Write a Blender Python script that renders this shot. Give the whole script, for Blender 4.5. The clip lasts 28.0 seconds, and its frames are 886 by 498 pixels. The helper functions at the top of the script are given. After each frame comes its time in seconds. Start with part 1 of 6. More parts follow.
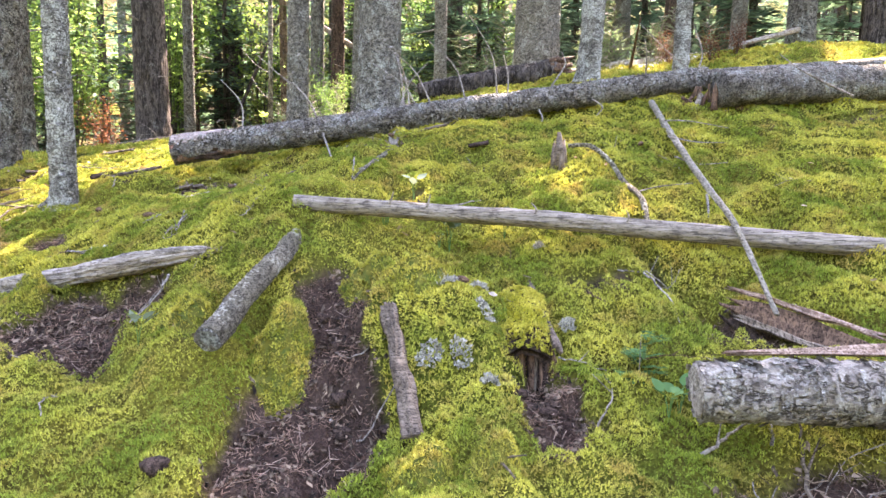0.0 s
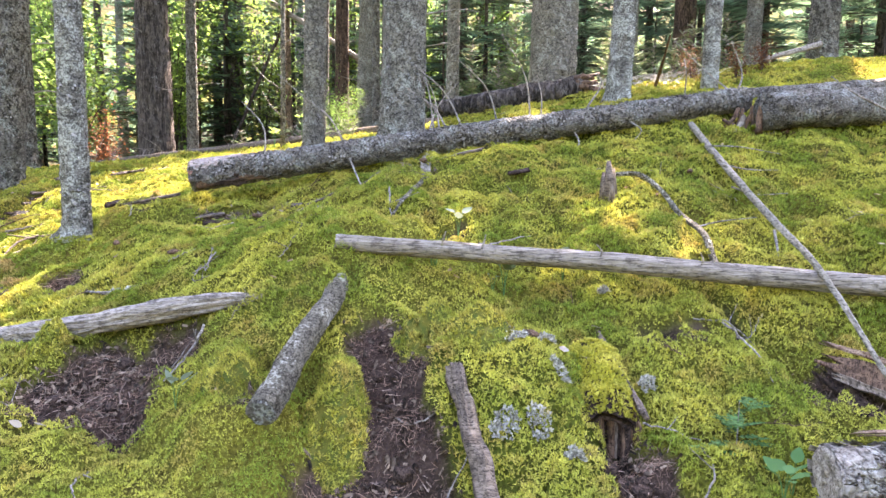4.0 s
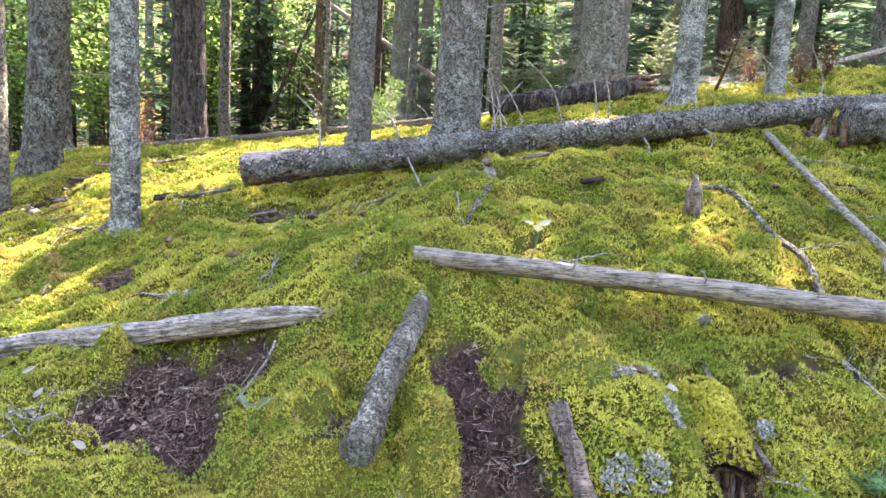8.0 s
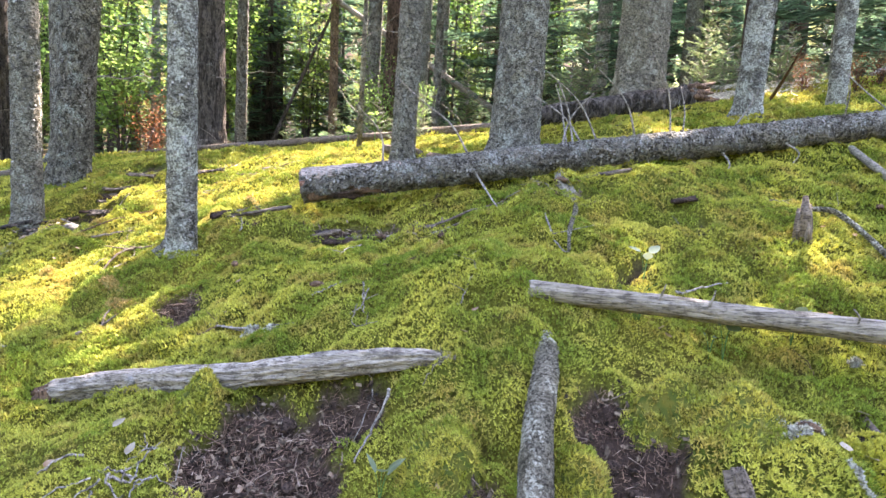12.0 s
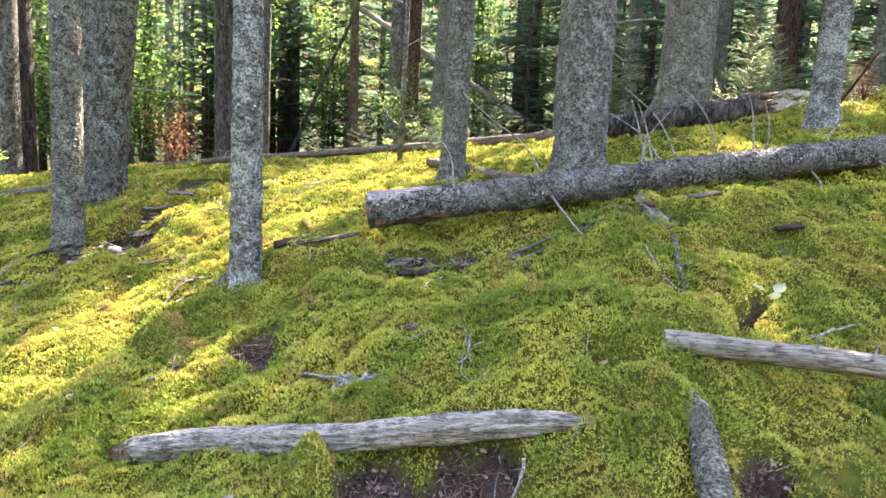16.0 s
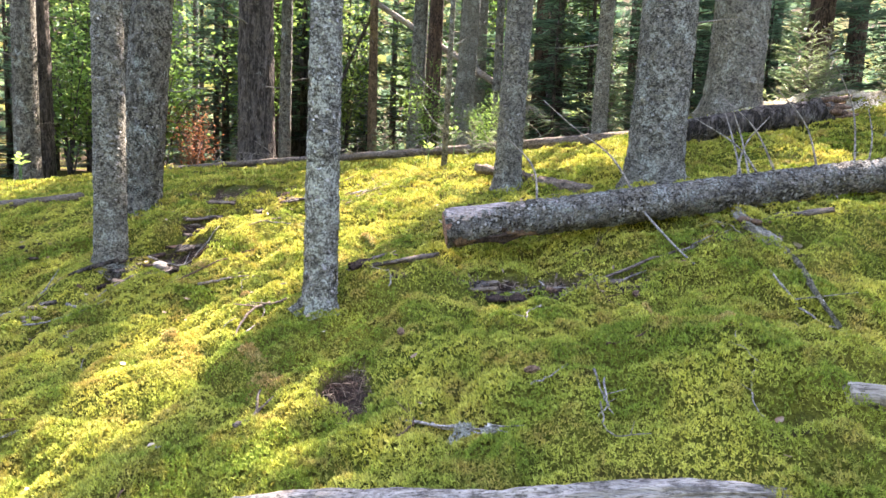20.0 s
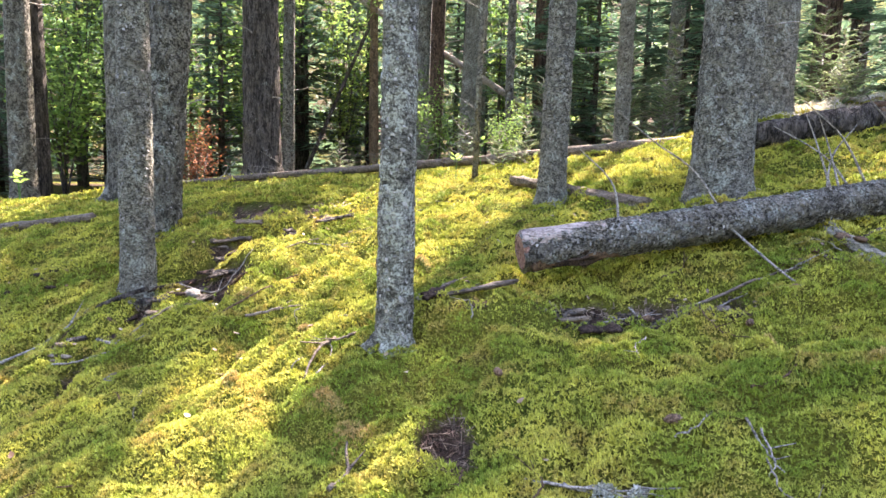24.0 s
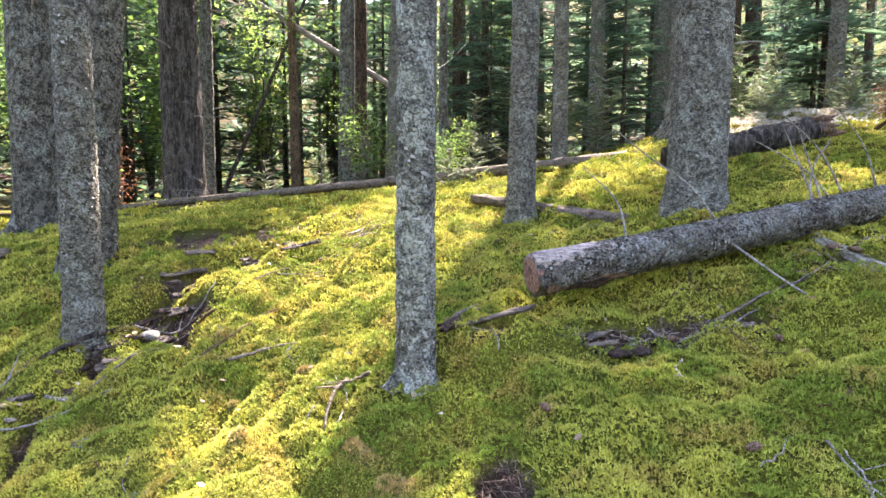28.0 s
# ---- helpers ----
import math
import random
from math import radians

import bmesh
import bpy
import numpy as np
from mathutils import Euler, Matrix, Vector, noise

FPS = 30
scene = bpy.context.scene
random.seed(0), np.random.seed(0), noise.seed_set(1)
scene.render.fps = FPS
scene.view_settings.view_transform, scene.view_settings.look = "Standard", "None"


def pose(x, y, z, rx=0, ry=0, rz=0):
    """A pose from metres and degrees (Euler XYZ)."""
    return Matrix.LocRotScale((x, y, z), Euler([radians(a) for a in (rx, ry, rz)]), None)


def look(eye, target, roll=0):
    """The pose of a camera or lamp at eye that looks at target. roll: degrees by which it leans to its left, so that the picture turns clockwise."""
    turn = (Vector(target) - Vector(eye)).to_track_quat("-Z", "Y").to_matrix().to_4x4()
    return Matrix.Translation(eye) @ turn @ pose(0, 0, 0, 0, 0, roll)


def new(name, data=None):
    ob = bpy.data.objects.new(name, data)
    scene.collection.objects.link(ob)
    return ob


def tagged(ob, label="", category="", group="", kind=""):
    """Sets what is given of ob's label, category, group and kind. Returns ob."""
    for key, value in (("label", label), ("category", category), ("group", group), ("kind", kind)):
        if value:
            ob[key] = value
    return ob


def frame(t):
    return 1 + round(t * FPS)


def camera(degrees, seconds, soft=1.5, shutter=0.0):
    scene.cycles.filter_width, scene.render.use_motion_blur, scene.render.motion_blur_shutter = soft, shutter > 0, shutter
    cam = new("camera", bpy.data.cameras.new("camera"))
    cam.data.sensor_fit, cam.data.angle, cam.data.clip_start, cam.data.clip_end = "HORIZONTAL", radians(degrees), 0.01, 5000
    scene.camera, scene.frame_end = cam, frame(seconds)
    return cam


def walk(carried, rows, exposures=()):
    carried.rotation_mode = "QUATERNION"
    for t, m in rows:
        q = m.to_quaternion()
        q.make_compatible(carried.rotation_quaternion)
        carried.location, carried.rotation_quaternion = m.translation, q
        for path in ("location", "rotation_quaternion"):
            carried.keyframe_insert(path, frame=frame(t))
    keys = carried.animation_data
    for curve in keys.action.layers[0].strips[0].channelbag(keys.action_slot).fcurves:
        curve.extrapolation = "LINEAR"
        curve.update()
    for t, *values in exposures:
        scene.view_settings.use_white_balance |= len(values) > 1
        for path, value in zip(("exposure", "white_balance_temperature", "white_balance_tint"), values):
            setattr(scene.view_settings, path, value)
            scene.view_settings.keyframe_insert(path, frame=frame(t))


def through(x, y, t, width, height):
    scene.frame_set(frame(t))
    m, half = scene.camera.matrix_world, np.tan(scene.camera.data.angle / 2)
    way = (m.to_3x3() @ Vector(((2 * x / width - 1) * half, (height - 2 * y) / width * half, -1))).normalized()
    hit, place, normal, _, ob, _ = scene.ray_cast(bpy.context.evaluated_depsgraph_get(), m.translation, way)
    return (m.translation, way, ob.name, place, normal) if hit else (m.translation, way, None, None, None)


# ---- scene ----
cam = camera(70.3, 28.0)
PATH = [
    (0, (-0.063, 0.356, 1.190), (-0.115, 2.340, 0.949), 0.83),
    (0.5, (-0.098, 0.387, 1.202), (-0.146, 2.372, 0.967), 0.73),
    (1, (-0.134, 0.419, 1.219), (-0.178, 2.405, 0.989), 0.60),
    (1.5, (-0.168, 0.449, 1.236), (-0.209, 2.436, 1.011), 0.42),
    (2, (-0.199, 0.478, 1.253), (-0.239, 2.465, 1.033), 0.28),
    (2.5, (-0.236, 0.507, 1.269), (-0.270, 2.495, 1.053), 0.21),
    (3, (-0.267, 0.536, 1.287), (-0.302, 2.524, 1.072), 0.22),
    (3.5, (-0.298, 0.563, 1.304), (-0.333, 2.551, 1.087), 0.45),
    (5.5, (-0.431, 0.657, 1.354), (-0.475, 2.643, 1.122), 1.71),
    (6, (-0.467, 0.684, 1.363), (-0.515, 2.669, 1.126), 1.94),
    (6.5, (-0.499, 0.710, 1.372), (-0.557, 2.695, 1.129), 2.12),
    (7, (-0.538, 0.735, 1.379), (-0.602, 2.719, 1.132), 2.32),
    (7.5, (-0.580, 0.759, 1.386), (-0.652, 2.742, 1.136), 2.61),
    (8, (-0.623, 0.786, 1.389), (-0.703, 2.768, 1.138), 2.88),
    (8.5, (-0.673, 0.809, 1.395), (-0.758, 2.791, 1.142), 3.12),
    (9, (-0.719, 0.835, 1.399), (-0.813, 2.817, 1.145), 3.31),
    (9.5, (-0.773, 0.860, 1.407), (-0.870, 2.841, 1.152), 3.41),
    (10, (-0.834, 0.885, 1.416), (-0.929, 2.866, 1.161), 3.43),
    (10.5, (-0.891, 0.911, 1.426), (-0.986, 2.893, 1.170), 3.39),
    (11, (-0.953, 0.943, 1.435), (-1.042, 2.925, 1.182), 3.25),
    (11.5, (-1.017, 0.972, 1.446), (-1.099, 2.955, 1.195), 3.16),
    (12, (-1.078, 1.001, 1.460), (-1.151, 2.984, 1.211), 3.02),
    (12.5, (-1.131, 1.034, 1.482), (-1.201, 3.017, 1.229), 2.73),
    (14.5, (-1.334, 1.138, 1.532), (-1.409, 3.122, 1.288), 2.15),
    (15, (-1.382, 1.164, 1.544), (-1.463, 3.147, 1.300), 2.18),
    (15.5, (-1.434, 1.192, 1.554), (-1.520, 3.176, 1.309), 2.34),
    (16, (-1.487, 1.218, 1.563), (-1.578, 3.201, 1.318), 2.62),
    (16.5, (-1.536, 1.246, 1.571), (-1.632, 3.228, 1.325), 2.86),
    (17, (-1.594, 1.277, 1.578), (-1.692, 3.259, 1.330), 3.19),
    (17.5, (-1.647, 1.310, 1.585), (-1.751, 3.292, 1.335), 3.48),
    (18, (-1.704, 1.342, 1.594), (-1.810, 3.323, 1.341), 3.64),
    (18.5, (-1.761, 1.376, 1.606), (-1.867, 3.357, 1.350), 3.70),
    (19, (-1.827, 1.409, 1.619), (-1.930, 3.389, 1.362), 3.47),
    (19.5, (-1.884, 1.442, 1.631), (-1.984, 3.423, 1.372), 2.96),
    (20, (-1.939, 1.467, 1.644), (-2.035, 3.448, 1.385), 2.49),
    (20.5, (-1.999, 1.499, 1.660), (-2.089, 3.480, 1.401), 2.05),
    (21, (-2.062, 1.547, 1.660), (-2.145, 3.529, 1.406), 1.71),
    (21.5, (-2.119, 1.575, 1.670), (-2.196, 3.558, 1.417), 1.56),
    (23.5, (-2.337, 1.682, 1.695), (-2.394, 3.667, 1.451), 1.57),
    (24, (-2.395, 1.722, 1.693), (-2.446, 3.707, 1.453), 1.49),
    (24.5, (-2.457, 1.746, 1.704), (-2.494, 3.731, 1.463), 1.34),
    (25, (-2.515, 1.769, 1.706), (-2.532, 3.755, 1.472), 1.27),
    (25.5, (-2.570, 1.796, 1.707), (-2.560, 3.783, 1.483), 1.08),
    (26, (-2.634, 1.829, 1.709), (-2.583, 3.817, 1.496), 1.00),
    (26.5, (-2.699, 1.839, 1.716), (-2.597, 3.826, 1.513), 0.84),
    (27, (-2.761, 1.871, 1.712), (-2.607, 3.855, 1.521), 0.70),
    (27.5, (-2.821, 1.906, 1.706), (-2.616, 3.887, 1.524), 0.41),
    (28, (-2.864, 1.926, 1.718), (-2.624, 3.903, 1.532), 0.06),
]
walk(cam, [(t, look(eye, target, roll)) for t, eye, target, roll in PATH], [(0, 4.14, 7900, 31), (8, 3.97, 7500, 28), (17, 3.75, 7500, 25), (28, 3.6, 7250, 27)])

# ---- world, sun, light ----
SUN_EL, SUN_AZ = 50.0, 24.0        # degrees; azimuth from +y towards +x
world = bpy.data.worlds.new("world")
scene.world = world
world.use_nodes = True
wn = world.node_tree
sky = wn.nodes.new("ShaderNodeTexSky")
sky.sky_type, sky.sun_disc = "NISHITA", False
sky.sun_elevation, sky.sun_rotation = radians(SUN_EL), radians(SUN_AZ)
wn.links.new(sky.outputs[0], wn.nodes["Background"].inputs[0])
wn.nodes["Background"].inputs[1].default_value = 0.15
sun = new("sun", bpy.data.lights.new("sun", "SUN"))
sun.data.energy, sun.data.angle, sun.data.color = 3.8, radians(0.6), (1.0, 0.98, 0.92)
SUN_DIR = Vector((math.sin(radians(SUN_AZ)) * math.cos(radians(SUN_EL)), math.cos(radians(SUN_AZ)) * math.cos(radians(SUN_EL)), math.sin(radians(SUN_EL))))
sun.matrix_world = look(SUN_DIR * 60, (0, 0, 0))

# ---- noise in numpy ----
rng = np.random.default_rng(7)


def hash3(i, j, k, seed):
    n = (i.astype(np.int64) * 374761393 + j.astype(np.int64) * 668265263 + k.astype(np.int64) * 2147483647 + seed * 1274126177) & 0xFFFFFFFF
    n = ((n ^ (n >> 13)) * 1103515245) & 0xFFFFFFFF
    n = ((n ^ (n >> 16)) * 668265263) & 0xFFFFFFFF
    return ((n ^ (n >> 15)) & 0xFFFFFF) / float(0xFFFFFF)


def vnoise(p, seed=0):
    """Smooth value noise, -1 to 1, of N x 3 points."""
    f = np.floor(p)
    w = p - f
    w = w * w * (3 - 2 * w)
    i, j, k = f[:, 0], f[:, 1], f[:, 2]
    out = 0
    for a in (0, 1):
        for b in (0, 1):
            for c in (0, 1):
                out = out + hash3(i + a, j + b, k + c, seed) * np.abs(1 - a - w[:, 0]) * np.abs(1 - b - w[:, 1]) * np.abs(1 - c - w[:, 2])
    return out * 2 - 1


def fbm(p, octaves=3, seed=0):
    out, amp = 0, 1.0
    for o in range(octaves):
        out = out + amp * vnoise(p * 2 ** o + 17.3 * o, seed + o)
        amp *= 0.5
    return out


def cells(p, seed=0):
    """Distance to the nearest feature point, and that cell's random number."""
    f = np.floor(p)
    best, rnd = np.full(len(p), 9.0), np.zeros(len(p))
    for a in (-1, 0, 1):
        for b in (-1, 0, 1):
            for c in (-1, 0, 1):
                g = f + (a, b, c)
                q = np.stack([hash3(g[:, 0], g[:, 1], g[:, 2], seed + s) for s in (1, 2, 3)], 1)
                d = np.linalg.norm(g + q - p, axis=1)
                near = d < best
                best = np.where(near, d, best)
                rnd = np.where(near, q[:, 0], rnd)
    return best, rnd


def tufts(x, y, scale, seed=0):
    """Distance to the nearest feature point on the plane, in cells."""
    px, py = x * scale, y * scale
    fx, fy = np.floor(px), np.floor(py)
    best = np.full(len(x), 9.0)
    for a in (-1, 0, 1):
        for b in (-1, 0, 1):
            gx_, gy_ = fx + a, fy + b
            zero = np.zeros_like(gx_)
            best = np.minimum(best, np.hypot(gx_ + hash3(gx_, gy_, zero, seed + 1) - px, gy_ + hash3(gx_, gy_, zero, seed + 2) - py))
    return best


def flat3(x, y, scale):
    return np.stack([x * scale, y * scale, np.zeros_like(x) + 0.37], 1)


# ---- lie of the land ----
BASE = [1.0872, 1.4838, 0.5323, 0.2059, -0.3862, -0.3393]
MOUNDS = [
    (4.2, 8.4, 1.9, 0.38), (2.2, 8.6, 1.2, 0.12),
    (-1.0, 3.57, 0.45, 0.218), (-5.5, 5.0, 1.4, -0.361), (-0.91, 2.94, 0.28, 0.163), (-1.69, 3.73, 0.28, 0.17), (-5.19, 10.6, 2.2, 0.153),
    (0.0, -3.0, 2.2, -0.328), (0.69, 2.27, 0.8, -0.081), (0.82, 6.4, 1.4, 0.158), (-8.0, 7.0, 1.4, -0.352), (-2.8, 3.75, 0.45, -0.09),
    (-0.19, 2.73, 0.28, 0.191), (-0.32, 2.32, 0.28, -0.137), (-4.08, 5.68, 0.28, -0.123), (-0.69, 3.29, 0.28, 0.146), (-0.53, 4.48, 0.8, 0.158),
    (-3.0, 1.9, 1.4, 0.296), (-2.36, 4.6, 0.28, 0.117), (-2.62, 3.24, 0.28, -0.103), (-1.34, 3.19, 0.28, 0.082), (-10.0, 12.0, 1.4, -0.225),
    (-0.97, 2.55, 0.28, 0.071), (-1.68, 6.55, 1.4, -0.083),
    (-4.35, 5.75, 0.38, 0.15), (-2.08, 3.17, 0.18, -0.06), (-2.6, 4.47, 0.25, 0.05), (1.2, 9.2, 1.0, 0.15), (-0.85, 5.7, 0.4, 0.05), (-1.68, 3.75, 0.22, -0.08),
]
# bare patches of peat and needles: two ends and a radius
BARE = [(-0.58, 2.88, -0.5, 2.6, 0.12), (-0.5, 2.56, -0.45, 2.3, 0.15), (-0.62, 2.36, -0.6, 2.0, 0.21), (-1.75, 2.99, -1.42, 2.98, 0.11), (-1.8, 2.8, -1.5, 2.78, 0.15),
        (-2.42, 3.86, -2.38, 3.78, 0.08), (-1.9, 4.58, -1.2, 4.5, 0.09), (0.22, 2.52, 0.3, 2.3, 0.11), (-0.6, 4.62, -0.45, 4.5, 0.1), (1.0, 2.72, 1.1, 2.62, 0.12), (0.85, 1.9, 1.7, 1.9, 0.2),
        (2.5, 4.78, 2.9, 4.82, 0.1), (1.0, 7.6, 1.7, 8.25, 0.35), (-4.3, 7.4, -3.9, 7.3, 0.3), (-2.28, 4.62, -2.38, 4.55, 0.06), (0.42, 3.02, 0.5, 3.0, 0.03), (0.62, 3.0, 0.66, 3.0, 0.035), (0.2, 3.55, 0.26, 3.53, 0.03), (-1.05, 2.62, -1.0, 2.6, 0.04), (0.8, 3.45, 0.9, 3.42, 0.035),
        (-4.35, 6.3, -3.85, 6.42, 0.07), (-4.7, 7.5, -4.1, 7.3, 0.14), (-4.2, 7.25, -3.7, 7.0, 0.06),
        (-4.1, 5.5, -3.92, 5.85, 0.07)]
# narrow clefts between moss ridges: two ends, half width, depth
CLEFTS = [(-4.25, 5.95, -3.95, 5.55, 0.15, 0.13), (-3.95, 5.55, -3.75, 5.3, 0.1, 0.09), (-4.3, 4.5, -4.45, 5.05, 0.1, 0.06), (-3.91, 6.38, -3.4, 6.75, 0.14, 0.13), (-3.4, 6.75, -3.1, 7.3, 0.11, 0.1), (-4.6, 6.1, -4.25, 5.3, 0.13, 0.13), (-4.25, 5.95, -3.91, 6.38, 0.13, 0.12),
          (-3.7, 4.1, -3.4, 4.8, 0.06, 0.06), (-0.35, 4.25, 0.1, 4.2, 0.07, 0.06), (0.35, 3.55, 0.5, 3.35, 0.06, 0.06), (-0.55, 3.45, -0.3, 3.85, 0.07, 0.05), (0.75, 3.2, 0.95, 2.8, 0.08, 0.07), (-1.05, 3.3, -0.75, 3.15, 0.06, 0.06),
          (0.2, 2.64, 0.2, 2.52, 0.085, 0.12)]


def near_line(x, y, ax, ay, bx, by):
    dx, dy = bx - ax, by - ay
    k = np.clip(((x - ax) * dx + (y - ay) * dy) / (dx * dx + dy * dy), 0, 1)
    return np.hypot(x - ax - k * dx, y - ay - k * dy)


def bare(x, y):
    """0 on moss, 1 on bare ground."""
    wob = 0.07 * fbm(flat3(x, y, 8.0), 3, 41)
    out = np.zeros_like(x)
    for ax, ay, bx, by, r in BARE:
        d = near_line(x, y, ax, ay, bx, by) + wob * (2.6 if ay > 5 else min(1, max(0.8, r / 0.12)))
        out = np.maximum(out, np.clip((r - d) / 0.028 + 0.5, 0, 1))
    for ax, ay, bx, by, r, _ in CLEFTS:
        out = np.maximum(out, np.clip((0.28 * r - near_line(x, y, ax, ay, bx, by) - 0.5 * wob) / 0.03 + 0.5, 0, 1))
    far = np.clip((y - 8.5) / 2.0, 0, 1) * np.clip(fbm(flat3(x, y, 0.8), 3, 55) * 1.5 + 0.6, 0, 1)
    return np.maximum(out, far)


def lie(x, y, fine=True):
    """Height of the ground at numpy x, y."""
    r, q = np.tanh((y - 4) / 4.0), np.tanh(x / 5.0)
    z = BASE[0] + BASE[1] * r + BASE[2] * q + BASE[3] * r * q + BASE[4] * r * r + BASE[5] * q * q
    for cx, cy, rad, h in MOUNDS:
        z = z + h * np.exp(-((x - cx) ** 2 + (y - cy) ** 2) / rad ** 2)
    z = z + 34 * np.clip((np.hypot(x + 1, y - 1) - 45) / 70, 0, 1) ** 1.5
    if fine:
        wob = 0.5 * np.stack([vnoise(flat3(x, y, 6.0), 31), vnoise(flat3(x, y, 6.0), 32), 0 * x], 1)
        big, small = cells(flat3(x, y, 5.5) + wob, 21)[0], cells(flat3(x, y, 15.0) + wob, 22)[0]
        z = z + 0.02 * fbm(flat3(x, y, 2.6), 2, 3) + 0.1 * (0.42 - big ** 2) + 0.04 * (0.42 - small ** 2)
        z = z + 0.03 * fbm(flat3(x, y, 1.7), 2, 13) * np.clip((y - 1.5), 0, 1)
        wide = cells(flat3(x, y, 2.1) + wob, 23)[0]
        z = z + 0.075 * (0.4 - wide ** 2)
        for ax, ay, bx, by, r, d in CLEFTS:
            z = z - d * np.exp(-((near_line(x, y, ax, ay, bx, by) + 0.03 * wob[:, 0]) / r) ** 2)
        z = z - 0.07 * bare(x, y)
    return z


def ground_z(x, y):
    return float(lie(np.array([x]), np.array([y]))[0])


# ---- mesh helpers ----
def mesh_of(name, verts, faces, material, smooth=True):
    """A mesh from an N x 3 array and an M x 3 or M x 4 array of corners (or a list of such arrays)."""
    me = bpy.data.meshes.new(name)
    groups = faces if isinstance(faces, list) else [faces]
    groups = [np.asarray(g, np.int32) for g in groups if len(g)]
    loops = np.concatenate([g.ravel() for g in groups])
    sizes = np.concatenate([np.full(len(g), g.shape[1], np.int32) for g in groups])
    me.vertices.add(len(verts))
    me.vertices.foreach_set("co", np.asarray(verts, np.float32).ravel())
    me.loops.add(len(loops))
    me.loops.foreach_set("vertex_index", loops)
    me.polygons.add(len(sizes))
    me.polygons.foreach_set("loop_start", np.concatenate([[0], np.cumsum(sizes)[:-1]]).astype(np.int32))
    me.polygons.foreach_set("loop_total", sizes)
    me.polygons.foreach_set("use_smooth", np.full(len(sizes), smooth))
    me.update(calc_edges=True)
    me.materials.append(material)
    return me


def thing(name, label, category, at=(0, 0, 0), group=""):
    ob = new(name)
    ob.location = at
    ob.empty_display_size = 0.1
    return tagged(ob, label, category, group)


def part(name, me, parent, label="", at=None):
    ob = new(name, me)
    ob.parent = parent
    if at is not None:
        ob.matrix_basis = at
    return tagged(ob, label)


def lone(name, me, label, category, at=(0, 0, 0), group="", kind=""):
    ob = new(name, me)
    ob.location = at
    return tagged(ob, label, category, group, kind)


def frames_along(path):
    """Side and up vectors along a line of points."""
    tan = np.gradient(path, axis=0)
    tan /= np.linalg.norm(tan, axis=1)[:, None] + 1e-9
    ref = np.array([0, 0, 1.0]) if abs(tan[:, 2]).mean() < 0.8 else np.array([0, 1.0, 0])
    side = np.cross(tan, ref)
    side /= np.linalg.norm(side, axis=1)[:, None] + 1e-9
    return tan, side, np.cross(side, tan)


def tube(path, radii, seg=12, relief=None, caps=True):
    """Verts and faces of a tube. relief(along metres, round 0..1, points) gives an offset of the skin in metres."""
    path, radii = np.asarray(path, float), np.asarray(radii, float)
    tan, side, up = frames_along(path)
    n = len(path)
    ang = np.arange(seg) * 2 * np.pi / seg
    dirs = np.cos(ang)[None, :, None] * side[:, None, :] + np.sin(ang)[None, :, None] * up[:, None, :]
    rad = np.repeat(radii[:, None], seg, 1)
    if relief is not None:
        run = np.concatenate([[0], np.cumsum(np.linalg.norm(np.diff(path, axis=0), axis=1))])
        pts = path[:, None, :] + dirs * rad[:, :, None]
        rad = rad + relief(np.repeat(run, seg), np.tile(ang / (2 * np.pi), n), pts.reshape(-1, 3)).reshape(n, seg)
    v = (path[:, None, :] + dirs * rad[:, :, None]).reshape(-1, 3)
    i = np.arange(n - 1)[:, None] * seg
    j = np.arange(seg)[None, :]
    k = (j + 1) % seg
    quads = np.stack([i + j, i + k, i + seg + k, i + seg + j], -1).reshape(-1, 4)
    tris = np.zeros((0, 3), int)
    if caps:
        c0, c1 = len(v), len(v) + 1
        v = np.concatenate([v, path[:1], path[-1:]])
        e = (n - 1) * seg
        j, k = np.arange(seg), (np.arange(seg) + 1) % seg
        tris = np.concatenate([np.stack([np.full(seg, c0), k, j], 1), np.stack([np.full(seg, c1), e + j, e + k], 1)])
    return v, [quads, tris]


def join(pieces):
    """One vertex array and face list out of several (verts, faces)."""
    vs, qs, ts, n = [], [], [], 0
    for v, f in pieces:
        for g in (f if isinstance(f, list) else [f]):
            g = np.asarray(g)
            if len(g):
                (qs if g.shape[1] == 4 else ts).append(g + n)
        vs.append(v)
        n += len(v)
    return np.concatenate(vs), [np.concatenate(x) for x in (qs, ts) if x]


def bend(points, count):
    """A smooth line of count points through a few points."""
    p = np.asarray(points, float)
    if len(p) == 2:
        return p[0] + (p[1] - p[0]) * np.linspace(0, 1, count)[:, None]
    p = np.concatenate([[2 * p[0] - p[1]], p, [2 * p[-1] - p[-2]]])
    out = []
    for u in np.linspace(0, len(p) - 3 - 1e-6, count):
        i, t = int(u) + 1, u - int(u)
        a, b, c, d = p[i - 1], p[i], p[i + 1], p[i + 2]
        out.append(0.5 * (2 * b + (c - a) * t + (2 * a - 5 * b + 4 * c - d) * t * t + (3 * b - a - 3 * c + d) * t ** 3))
    return np.array(out)


# ---- materials ----
def shader(name):
    m = bpy.data.materials.new(name)
    m.use_nodes = True
    return m, m.node_tree, m.node_tree.nodes["Principled BSDF"]


def node(nt, kind, **values):
    n = nt.nodes.new(kind)
    for key, value in values.items():
        n.inputs[key].default_value = value
    return n


